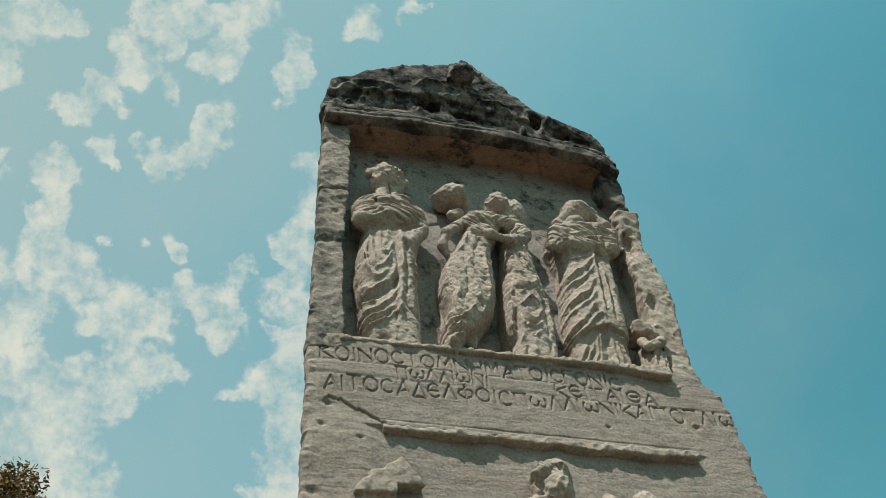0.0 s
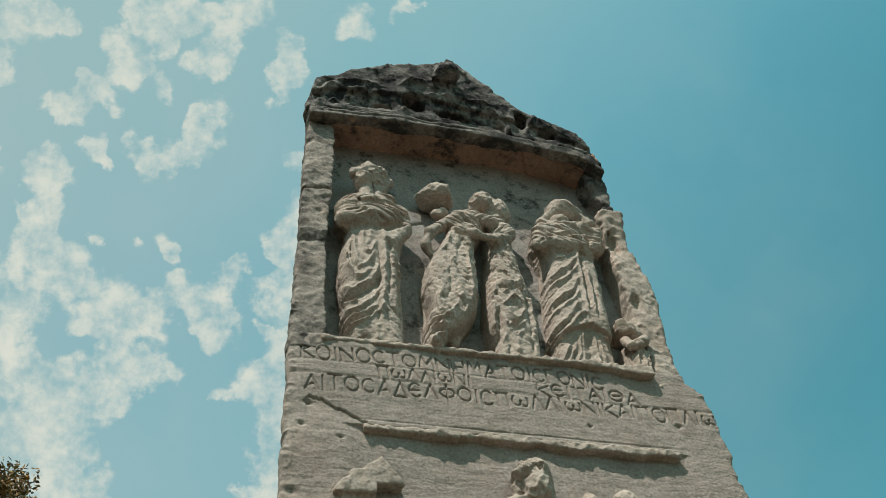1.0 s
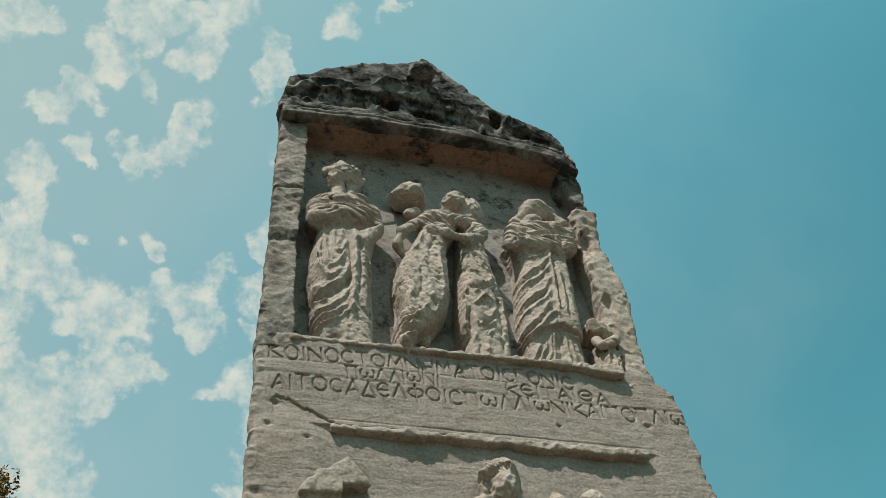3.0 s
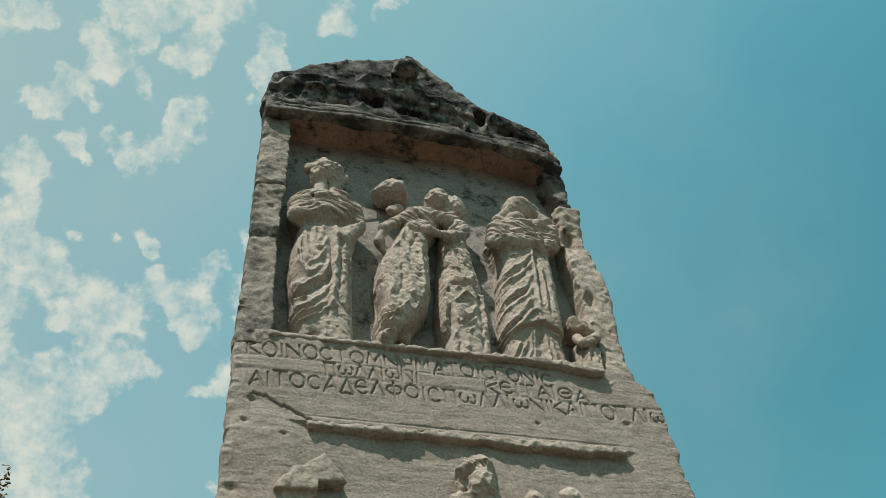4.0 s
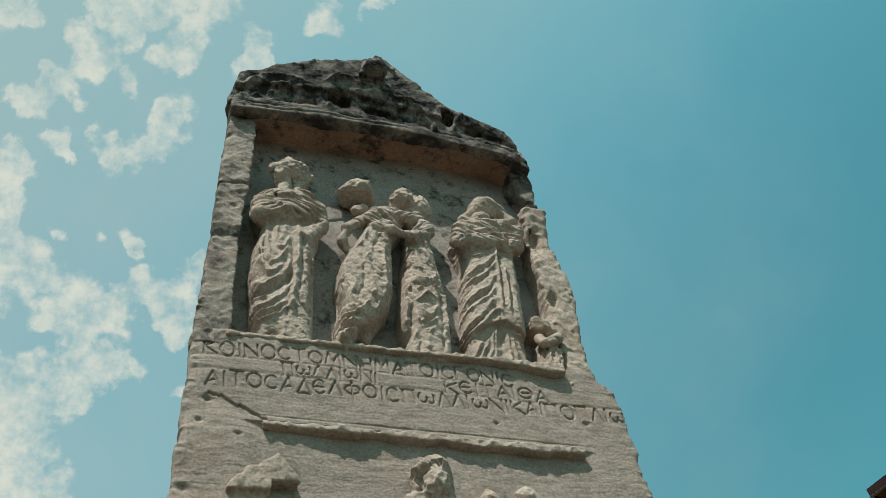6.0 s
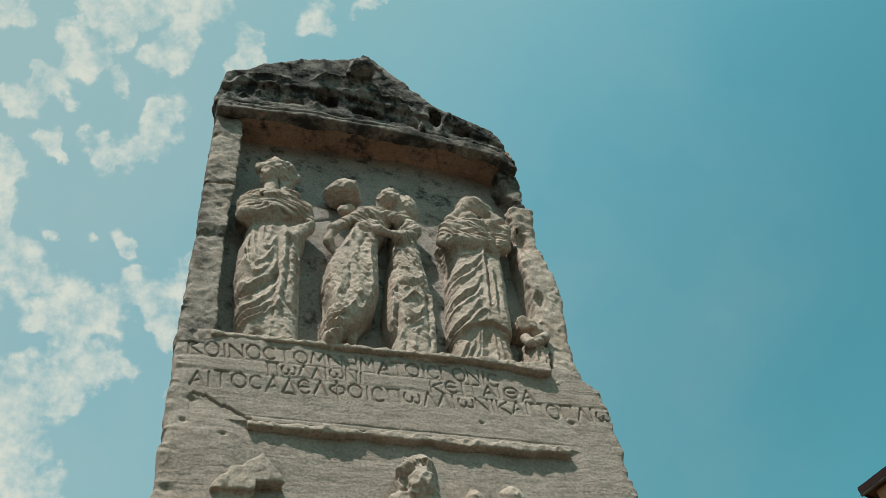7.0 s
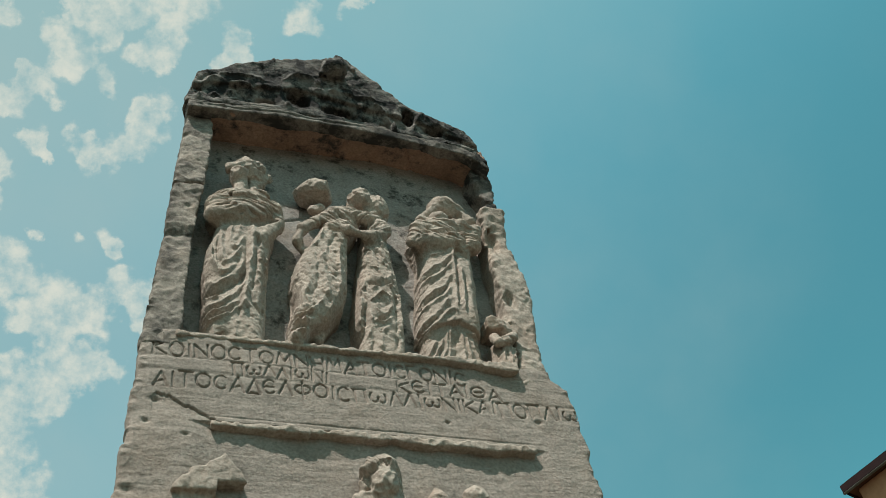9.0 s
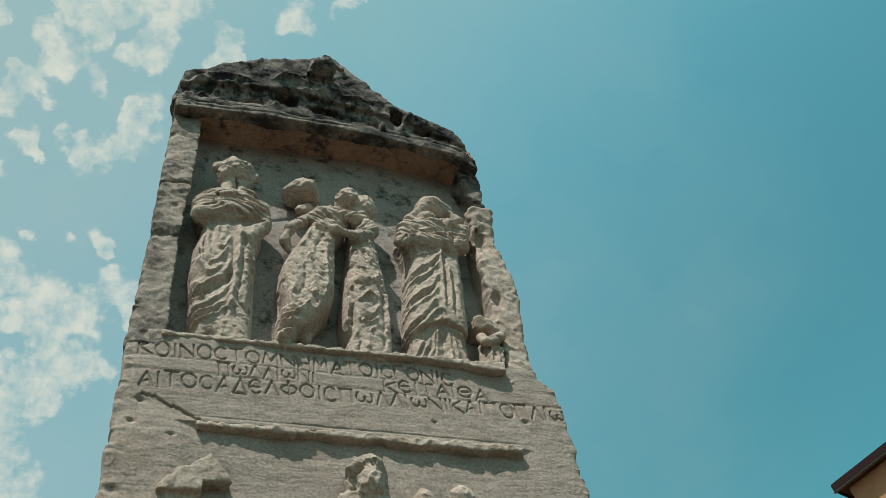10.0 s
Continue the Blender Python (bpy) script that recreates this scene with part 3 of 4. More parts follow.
ragged_bar("fillet", -0.356, -0.170, lambda x: 1.930 + 0 * x, lambda x: 0.015 + 0 * x, lambda x: 0.008 + 0 * x, FIGURE_STONE, "broken stone fillet", 1.0)
ragged_bar("fillet", -0.178, 0.298, lambda x: 1.930 - 0.012 * (x + 0.18), lambda x: 0.015 + 0.004 * (x > 0), lambda x: 0.008 + 0.010 * np.clip(x + 0.05, 0, 0.4), FIGURE_STONE, "broken stone fillet", 5.0)
ragged_bar("ledge", -0.424, 0.312, lambda x: 2.163 - 0.05 * np.clip(x - 0.15, 0, 1), lambda x: 0.011 + 0.09 * np.clip(x - 0.12, 0, 1), lambda x: 0.006 + 0.022 * np.clip(x + 0.3, 0, 0.6), FIGURE_STONE, "chipped ledge under the figures", 9.0, 0.07)

# ---- sunk ground of the relief ----
G, lo, h = grid((-0.44, 0.03, 2.14), (0.45, 0.11, 3.08), (0.0033, 0.004, 0.0033))
X, Y, Z = G
D = smax(outline(G), BACK - Y, 0.01)
roughen(D, G, [(0.20, 0.006), (0.05, 0.0015), (0.016, -0.0007), (0.008, 0.0007)], 4.0, 0.02)
D += 0.006 * np.exp(-((Z - (2.70 + 0.55 * (X + 0.15))) / 0.004) ** 2) * window(X, -0.21, -0.10, 0.01)  # crack
solid("panel", D, lo, h, PANEL_STONE, stele, "flat grey recessed ground with dark specks")


# ---- pilasters ----
def inner_left(z):
    return inter(z, [2.15, 2.4, 2.5, 2.55, 2.95], [-0.416, -0.404, -0.398, -0.390, -0.354])


G, lo, h = grid((-0.51, -0.035, 2.13), (-0.32, 0.11, 3.04), 0.0028)
X, Y, Z = G
front = inter(Z, [2.13, 2.40, 2.47, 2.50, 2.53, 2.7, 2.99], [0.0, 0.001, 0.006, 0.010, -0.002, -0.004, -0.010])
D = smax(outline(G), np.maximum(X - inner_left(Z), front - Y), 0.012)
D += 0.010 * np.exp(-((Z - 2.695 - 0.15 * (X + 0.41)) / 0.0035) ** 2)
roughen(D, G, [(0.13, 0.003), (0.06, -0.0016), (0.022, -0.0018), (0.010, 0.0012), (0.006, 0.0007)], 1.3)
solid("pilaster", D, lo, h, PILASTER_STONE, stele, "worn pilaster with a broken edge and a crack")

G, lo, h = grid((0.30, -0.05, 2.12), (0.475, 0.11, 2.83), 0.0028)
X, Y, Z = G
inn = inter(Z, [2.13, 2.2, 2.5, 2.62, 2.76, 2.83], [0.322, 0.337, 0.358, 0.358, 0.366, 0.372])
front = inter(Z, [2.13, 2.3, 2.6, 2.72, 2.79, 2.83], [0.004, 0.004, 0.0, -0.006, -0.020, 0.01])
D = smax(np.maximum(outline(G, 0.6), inn - X), front - Y, 0.016)
D = smax(D, Z - 2.80, 0.02)
D = smax(D, -egg(G, (0.380, -0.004, 2.672), (0.010, 0.022, 0.042)), 0.006)
D = smax(D, -egg(G, (0.372, 0.0, 2.43), (0.012, 0.02, 0.03)), 0.008)
roughen(D, G, [(0.13, 0.008), (0.07, -0.0022), (0.022, -0.0018), (0.010, 0.0014)], 6.1)
solid("pilaster", D, lo, h, FIGURE_STONE, stele, "broken pilaster stump with gouged edge")

G, lo, h = grid((0.33, -0.02, 2.72), (0.475, 0.11, 3.03), 0.0035)
X, Y, Z = G
D = smax(np.maximum(outline(G, 0.5), 0.392 - 0.012 * np.cos((Z - 2.75) * 30) - X), 0.014 - 0.09 * (Z - 2.8) - Y, 0.015)
roughen(D, G, [(0.06, -0.005), (0.024, -0.0025), (0.01, 0.001)], 8.8)
solid("capital_stump", D, lo, h, MOULD_STONE, stele, "dark stump of the broken pilaster capital")

# ---- cornice and pediment ----
G, lo, h = grid((-0.46, -0.08, 2.88), (0.475, 0.16, 3.09), 0.0033)
X, Y, Z = G


def cornice_line(x):
    return inter(x, [-0.44, -0.25, -0.1, 0.1, 0.35, 0.40, 0.45], [2.998, 3.020, 3.030, 3.030, 3.012, 2.988, 2.92])


bottom = cornice_line(X)
under = bottom + 0.02 + 0.10 * np.clip(Y + 0.03, 0, 0.10)
D = smax(np.maximum(-0.420 + 0.3 * np.maximum(Y, 0) - X, X - 0.428 + 0.5 * np.maximum(Y, 0)), np.maximum(-0.032 - Y, under - 0.014 - Z), 0.008)
D = np.maximum(D, Z - 3.07)
D += 0.006 * np.exp(-(((X - 0.02) + 0.3 * Y) / 0.004) ** 2) + 0.007 * np.exp(-(((X - 0.20) - 0.5 * Y) / 0.006) ** 2)
roughen(D, G, [(0.09, 0.005), (0.05, -0.0025), (0.02, -0.0015), (0.008, 0.001)], 3.7)
solid("soffit", D, lo, h, RUST_STONE, stele, "rust-stained underside of the cornice")

front = -0.042 - 0.10 * (Z - 3.0)
D = smax(np.maximum(-0.424 + 0.35 * np.maximum(Y, 0) - X, X - 0.424 + 0.5 * np.maximum(Y, 0)), np.maximum(front + 0.006 * (Z > bottom + 0.028) + 0.004 * (Z > bottom + 0.042) - Y, bottom - Z), 0.006)
D = np.maximum(np.maximum(D, Z - bottom - 0.058), Y + 0.012 - 0.4 * np.maximum(X - 0.38, 0) - 0.4 * np.maximum(-0.40 - X, 0))
for dz in (0.014, 0.029, 0.044):
    D += 0.0045 * np.exp(-((Z - bottom - dz) / 0.0028) ** 2) * window(X, -0.45, 0.15 - 4 * dz, 0.10)
roughen(D, G, [(0.10, 0.004), (0.06, -0.0025), (0.018, -0.0012), (0.007, 0.001)], 5.2)
solid("cornice", D, lo, h, MOULD_STONE, stele, "chipped sooty cornice moulding")

G, lo, h = grid((-0.47, -0.14, 3.0), (0.475, 0.18, 3.42), 0.003)
X, Y, Z = G
top = inter(X, [-0.45, -0.425, -0.405, -0.30, -0.12, -0.05, 0.0, 0.035, 0.10, 0.20, 0.215, 0.38, 0.425, 0.45],
            [3.04, 3.09, 3.175, 3.242, 3.330, 3.345, 3.385, 3.375, 3.302, 3.210, 3.203, 3.132, 3.06, 2.98])
lean = -0.032 - 0.15 * (Z - 3.0)
D = smax(Z - top + 0.9 * np.maximum(Y + 0.02, 0), lean - Y, 0.010)
D = smax(D, np.maximum(-0.432 + 0.35 * np.maximum(Y, 0) - X, X - 0.438 + 0.5 * np.maximum(Y, 0)), 0.012)
base = cornice_line(X) + 0.040
D = smax(D, np.maximum(base - Z, Y - 0.16), 0.004)
rake = inter(X, [-0.43, -0.36, -0.19, -0.10, 0.0, 0.1, 0.24, 0.40], [3.100, 3.140, 3.165, 3.18, 3.165, 3.150, 3.135, 3.075])
field = smax(smax(Z - rake, (base + 0.022) - Z, 0.006), Y - (lean + 0.012), 0.006)
D = smax(D, -field, 0.006)                                              # sunk tympanum
HOLLOWS = (((-0.214, -0.045, 3.103), .030, .020), ((-0.123, -0.045, 3.150), .036, .032), ((-0.006, -0.045, 3.126), .050, .018), ((0.074, -0.045, 3.094), .018, .024),
           ((0.139, -0.045, 3.095), .022, .020), ((0.206, -0.045, 3.154), .020, .030), ((0.285, -0.045, 3.111), .036, .016), ((-0.402, -0.045, 3.112), .012, .008))
for spot, rx, rz in HOLLOWS:
    D = smax(D, -egg(G, spot, (rx, 0.042, rz)), 0.007)
chisel(D, G, ((.007, .012, ((-0.166, 3.201), (-0.130, 3.232), (-0.084, 3.237), (-0.055, 3.204))), (.007, .010, ((-0.180, 3.174), (-0.168, 3.114), (-0.148, 3.086))), (.004, .011, ((-0.346, 3.178), (-0.278, 3.186), (-0.197, 3.185))),
              (.006, .010, ((-0.331, 3.128), (-0.296, 3.152), (-0.256, 3.148), (-0.207, 3.161))), (.005, .007, ((-0.330, 3.081), (-0.290, 3.096), (-0.248, 3.081))), (.006, .011, ((-0.080, 3.188), (-0.012, 3.191), (0.066, 3.190), (0.130, 3.188))),
              (.006, .013, ((0.096, 3.172), (0.135, 3.134), (0.162, 3.057))), (.007, .012, ((0.217, 3.098), (0.244, 3.166), (0.268, 3.158))), (.005, .009, ((0.264, 3.160), (0.311, 3.125), (0.356, 3.102))), (.005, .009, ((0.272, 3.042), (0.331, 3.055), (0.401, 3.047))),
              (.007, .008, ((0.064, 3.176), (0.063, 3.111), (0.087, 3.047)))), 13.0)
chisel(D, G, ((.009, .012, ((-0.370, 3.081), (-0.357, 3.095), (-0.348, 3.086))), (.008, .011, ((-0.403, 3.062), (-0.388, 3.090), (-0.376, 3.069))), (.004, .007, ((-0.397, 3.111), (-0.375, 3.143), (-0.349, 3.167))),
              (.004, -.006, ((-0.397, 3.134), (-0.378, 3.162), (-0.346, 3.181))), (.008, .010, ((-0.321, 3.110), (-0.310, 3.121), (-0.297, 3.113))), (.008, .010, ((-0.284, 3.124), (-0.271, 3.136), (-0.257, 3.122))),
              (.006, -.005, ((-0.230, 3.250), (-0.216, 3.208), (-0.226, 3.160)))), 14.0)
crown = limbs(egg(G, (-0.016, -0.100, 3.267), (.032, .030, .027)), G, (((-0.057, -0.088, 3.248), (-0.034, -0.086, 3.322), .006, .007), ((-0.034, -0.086, 3.322), (0.013, -0.086, 3.360), .007, .007), ((0.013, -0.086, 3.360), (0.046, -0.086, 3.316), .007, .006)), 0.002)
D = smin(D, crown, 0.003)
roughen(D, G, [(0.10, 0.004), (0.05, -0.0022), (0.022, -0.0013), (0.009, 0.0012), (0.006, 0.0007)], 7.7)
solid("pediment", D, lo, h, CRUST_STONE, stele, "broken pediment blackened by crust, with a worn boss")


# ---- relief figures: plain weathered draped shapes ----
def finish(name, D, G, lo, h, label, seed):
    D = np.maximum(D, G[1] - BACK - 0.012)
    roughen(D, G, [(0.05, 0.0015), (0.018, -0.0008), (0.010, 0.0010), (0.0055, 0.0009)], seed, 0.02)
    return solid(name, D, lo, h, FIGURE_STONE, stele, label)


def flat_cut(D, G, p, n, k=0.003):
    """Breaks off what lies beyond the plane through p with the outward normal n."""
    n = Vector(n).normalized()
    return smax(D, sum((G[i] - p[i]) * n[i] for i in range(3)), k)


HF = 0.0020
# standing figure with folded arms, a swag of cloth across the legs
G, lo, h = grid((-0.40, -0.080, 2.14), (-0.17, 0.085, 2.86), HF)
X, Y, Z = G
D = body(G, ((-0.354, 2.690), (-0.357, 2.618), (-0.340, 2.582), (-0.350, 2.520), (-0.363, 2.464), (-0.368, 2.402), (-0.367, 2.344), (-0.368, 2.252), (-0.365, 2.183)),
         ((-0.246, 2.709), (-0.213, 2.664), (-0.196, 2.615), (-0.201, 2.552), (-0.219, 2.486), (-0.224, 2.422), (-0.231, 2.323), (-0.240, 2.177)),
         ((.058, 2.15), (.066, 2.30), (.070, 2.42), (.066, 2.54), (.074, 2.60), (.068, 2.66), (.052, 2.70)), 2.712)
D = limbs(D, G, (((-0.349, 0.000, 2.628), (-0.353, -0.006, 2.577), .019, .017), ((-0.352, -0.008, 2.575), (-0.297, -0.018, 2.603), .016, .015), ((-0.297, -0.018, 2.603), (-0.230, -0.014, 2.617), .015, .014),
                 ((-0.204, 0.010, 2.657), (-0.200, 0.005, 2.586), .020, .017), ((-0.202, 0.000, 2.569), (-0.244, -0.009, 2.512), .014, .012), ((-0.306, -0.006, 2.664), (-0.234, -0.004, 2.682), .020, .018)), 0.022)
D = hollows(D, G, (((-0.330, -0.017, 2.546), (-0.259, -0.017, 2.559), .013, .014), ((-0.258, -0.014, 2.559), (-0.215, -0.011, 2.579), .014, .010), ((-0.314, -0.018, 2.645), (-0.305, -0.015, 2.659), .006, .006)), 0.010)
chisel(D, G, ((.006, .010, ((-0.368, 2.346), (-0.350, 2.321), (-0.325, 2.336), (-0.300, 2.368), (-0.282, 2.412))), (.0045, .009, ((-0.356, 2.469), (-0.354, 2.404), (-0.343, 2.363), (-0.326, 2.359), (-0.307, 2.391))),
              (.0045, .008, ((-0.334, 2.535), (-0.335, 2.449), (-0.329, 2.398), (-0.311, 2.410), (-0.291, 2.459))), (.0045, .008, ((-0.311, 2.536), (-0.315, 2.475), (-0.305, 2.446), (-0.287, 2.492))),
              (.004, .005, ((-0.342, 2.511), (-0.348, 2.436), (-0.346, 2.386))), (.005, .005, ((-0.289, 2.550), (-0.300, 2.500), (-0.314, 2.454))), (.009, -.014, ((-0.366, 2.304), (-0.338, 2.302), (-0.307, 2.333), (-0.286, 2.370))),
              (.005, -.006, ((-0.343, 2.479), (-0.342, 2.403), (-0.327, 2.378))), (.005, -.006, ((-0.322, 2.527), (-0.326, 2.441), (-0.320, 2.416)))), 1.0)
chisel(D, G, ((.0042, .009, ((-0.370, 2.269), (-0.348, 2.259), (-0.314, 2.283), (-0.286, 2.337))), (.0042, .009, ((-0.372, 2.238), (-0.342, 2.240), (-0.309, 2.264), (-0.284, 2.309))), (.0042, .009, ((-0.373, 2.212), (-0.347, 2.213), (-0.316, 2.234), (-0.287, 2.274))),
              (.0045, .006, ((-0.368, 2.293), (-0.354, 2.283), (-0.344, 2.286))), (.006, -.006, ((-0.369, 2.253), (-0.340, 2.249), (-0.306, 2.281))), (.006, -.006, ((-0.370, 2.224), (-0.340, 2.226), (-0.310, 2.249))),
              (.010, -.010, ((-0.338, 2.181), (-0.331, 2.165))), (.006, .005, ((-0.306, 2.226), (-0.308, 2.166))), (.005, .004, ((-0.352, 2.201), (-0.351, 2.162)))), 2.0)
chisel(D, G, ((.007, .008, ((-0.262, 2.564), (-0.265, 2.465), (-0.281, 2.341), (-0.295, 2.228))), (.005, -.009, ((-0.278, 2.483), (-0.281, 2.410), (-0.294, 2.320), (-0.302, 2.227))), (.005, -.007, ((-0.251, 2.511), (-0.257, 2.426), (-0.271, 2.305))),
              (.006, .006, ((-0.253, 2.454), (-0.236, 2.449), (-0.227, 2.431))), (.005, .006, ((-0.256, 2.420), (-0.241, 2.415), (-0.230, 2.398))), (.005, .005, ((-0.261, 2.387), (-0.250, 2.373), (-0.236, 2.380))),
              (.006, .005, ((-0.260, 2.350), (-0.249, 2.324), (-0.256, 2.294))), (.005, -.006, ((-0.276, 2.309), (-0.270, 2.273), (-0.252, 2.248))), (.005, -.005, ((-0.283, 2.262), (-0.275, 2.233), (-0.252, 2.212))),
              (.005, -.006, ((-0.234, 2.478), (-0.240, 2.355), (-0.251, 2.241))), (.005, .004, ((-0.335, 2.641), (-0.308, 2.639), (-0.272, 2.661))), (.005, .004, ((-0.268, 2.650), (-0.239, 2.667), (-0.217, 2.645)))), 3.0)
pleat(D, G, lambda x, z: z + 0.5 * np.abs(x + .285), lambda x, z: x, 0.015, 0.0050, window(Z, 2.575, 2.70, 0.015), 5.0)
D = limbs(D, G, (((-0.283, 0.012, 2.687), (-0.283, 0.010, 2.758), .020, .017), ((-0.249, 0.034, 2.727), (-0.244, 0.036, 2.800), .018, .014)), 0.010)
cap = smin(egg(G, (-0.288, 0.004, 2.773), (.023, .028, .030)), limb(G, (-0.307, 0.004, 2.799), (-0.258, 0.008, 2.836), .015, .016), 0.006)
cap = smin(cap, egg(G, (-0.255, 0.024, 2.823), (.034, .026, .034)), 0.016)
cap = limbs(cap, G, (((-0.270, 0.016, 2.855), (-0.235, 0.026, 2.843), .018, .016), ((-0.235, 0.026, 2.843), (-0.207, 0.036, 2.826), .016, .010), ((-0.216, 0.036, 2.821), (-0.237, 0.036, 2.779), .014, .014)), 0.012)
roughen(cap, G, [(0.03, 0.003), (0.014, -0.003)], 3.0)
cap = flat_cut(flat_cut(cap, G, (-0.304, -0.014, 2.742), (-0.30, -0.9, -0.30)), G, (-0.223, 0.020, 2.780), (0.55, -0.35, -0.75))
D = smin(D, cap, 0.006)
finish("relief_figure", D, G, lo, h, "worn standing draped relief figure", 1.1)

# striding figure with a broken head, arm bent outwards
G, lo, h = grid((-0.215, -0.085, 2.14), (0.035, 0.085, 2.87), HF)
X, Y, Z = G
D = body(G, ((-0.050, 2.711), (-0.074, 2.637), (-0.104, 2.574), (-0.140, 2.508), (-0.166, 2.443), (-0.172, 2.391), (-0.169, 2.339), (-0.178, 2.290), (-0.186, 2.243), (-0.197, 2.195)),
         ((0.010, 2.700), (0.011, 2.632), (-0.024, 2.554), (-0.035, 2.464), (-0.047, 2.369), (-0.063, 2.307), (-0.097, 2.262), (-0.142, 2.229), (-0.160, 2.179)),
         ((.066, 2.15), (.066, 2.25), (.078, 2.33), (.078, 2.42), (.070, 2.52), (.072, 2.60), (.062, 2.67), (.050, 2.70)), 2.725)
D = limbs(D, G, (((-0.063, 0.000, 2.656), (-0.139, -0.006, 2.577), .015, .012), ((-0.141, -0.006, 2.574), (-0.155, 0.004, 2.533), .011, .009), ((-0.155, 0.004, 2.533), (-0.142, 0.016, 2.516), .009, .008),
                 ((-0.050, -0.006, 2.656), (0.002, -0.008, 2.657), .020, .018), ((-0.081, 0.030, 2.712), (-0.096, 0.030, 2.708), .018, .014)), 0.016)
D = hollows(D, G, (((-0.072, -0.019, 2.577), (-0.058, -0.018, 2.572), .008, .008), ((-0.117, -0.004, 2.562), (-0.138, 0.0, 2.518), .008, .009)), 0.007)
D = smin(D, limb(G, (-0.119, 0.045, 2.238), (-0.093, 0.045, 2.305), .013, .020), 0.008)
chisel(D, G, ((.004, -.007, ((-0.101, 2.447), (-0.088, 2.421), (-0.072, 2.408))), (.004, -.007, ((-0.103, 2.420), (-0.089, 2.396), (-0.077, 2.386))), (.004, .005, ((-0.090, 2.454), (-0.077, 2.431), (-0.063, 2.430))),
              (.005, .005, ((-0.084, 2.505), (-0.119, 2.433), (-0.148, 2.386))), (.005, .005, ((-0.049, 2.535), (-0.066, 2.466), (-0.069, 2.382), (-0.086, 2.311))), (.005, -.005, ((-0.117, 2.476), (-0.124, 2.371), (-0.145, 2.290))),
              (.006, .005, ((-0.147, 2.427), (-0.146, 2.367), (-0.163, 2.296))), (.006, -.007, ((-0.175, 2.373), (-0.169, 2.325), (-0.167, 2.288))), (.006, .004, ((-0.110, 2.374), (-0.104, 2.336), (-0.128, 2.284)))), 4.0)
chisel(D, G, ((.004, -.006, ((-0.182, 2.272), (-0.160, 2.269), (-0.130, 2.289))), (.005, .006, ((-0.186, 2.257), (-0.161, 2.256), (-0.119, 2.297))), (.004, -.006, ((-0.189, 2.238), (-0.169, 2.242), (-0.142, 2.265))),
              (.005, .005, ((-0.189, 2.226), (-0.171, 2.224), (-0.153, 2.241))), (.004, -.005, ((-0.193, 2.206), (-0.176, 2.209), (-0.159, 2.222))), (.005, .004, ((-0.104, 2.331), (-0.095, 2.295), (-0.112, 2.264))),
              (.010, .005, ((-0.194, 2.178), (-0.174, 2.188), (-0.161, 2.183))), (.004, .004, ((-0.088, 2.591), (-0.106, 2.530), (-0.135, 2.480))), (.004, -.004, ((-0.064, 2.551), (-0.085, 2.502), (-0.089, 2.469)))), 5.0)
pleat(D, G, lambda x, z: x + 0.45 * z, lambda x, z: z, 0.016, 0.0014, window(Z, 2.26, 2.60, 0.03), 1.5)
pleat(D, G, lambda x, z: z + 0.7 * x, lambda x, z: x, 0.016, 0.0045, window(Z, 2.58, 2.71, 0.02), 2.5)
shard = egg(G, (-0.086, 0.026, 2.781), (.056, .044, .036))
roughen(shard, G, [(0.03, 0.003), (0.012, 0.002)], 5.0)
for p, nrm in (((-0.084, 0.020, 2.817), (0.50, -0.30, 0.8)), ((-0.126, 0.020, 2.792), (-0.6, -0.3, 0.75)), ((-0.108, -0.004, 2.722), (-0.1, -0.85, -0.5)), ((-0.122, 0.020, 2.737), (-0.55, -0.1, -0.8)), ((-0.049, 0.020, 2.747), (0.85, -0.4, -0.1)), ((-0.078, 0.030, 2.735), (0.15, 0.1, -1))):
    shard = flat_cut(shard, G, p, nrm)
D = smin(D, shard, 0.004)
finish("relief_figure", D, G, lo, h, "worn striding draped relief figure with broken head", 2.2)

# figure clasping its neighbour
G, lo, h = grid((-0.085, -0.085, 2.14), (0.135, 0.085, 2.82), HF)
X, Y, Z = G
D = body(G, ((0.025, 2.686), (0.023, 2.614), (0.011, 2.554), (-0.006, 2.473), (-0.022, 2.387), (-0.035, 2.316), (-0.036, 2.269), (-0.032, 2.226), (-0.041, 2.186)),
         ((0.071, 2.696), (0.082, 2.638), (0.074, 2.589), (0.077, 2.537), (0.080, 2.478), (0.082, 2.415), (0.077, 2.324), (0.071, 2.238), (0.065, 2.175)),
         ((.060, 2.15), (.066, 2.25), (.070, 2.36), (.066, 2.46), (.064, 2.54), (.066, 2.60), (.056, 2.66)), 2.695)
D = limbs(D, G, (((0.043, -0.004, 2.654), (0.073, -0.006, 2.620), .012, .013), ((0.072, -0.007, 2.609), (0.024, -0.015, 2.571), .012, .010), ((0.024, -0.015, 2.571), (-0.032, -0.020, 2.576), .010, .010),
                 ((-0.032, -0.020, 2.576), (-0.052, -0.017, 2.593), .011, .009), ((0.024, -0.008, 2.653), (-0.024, -0.010, 2.657), .016, .014), ((0.042, 0.010, 2.690), (0.045, 0.010, 2.741), .022, .020)), 0.014)
D = hollows(D, G, (((0.001, -0.017, 2.597), (0.034, -0.017, 2.603), .007, .008), ((-0.034, -0.011, 2.542), (0.020, -0.013, 2.543), .012, .012), ((-0.029, -0.004, 2.503), (-0.037, 0.004, 2.406), .010, .012)), 0.006)
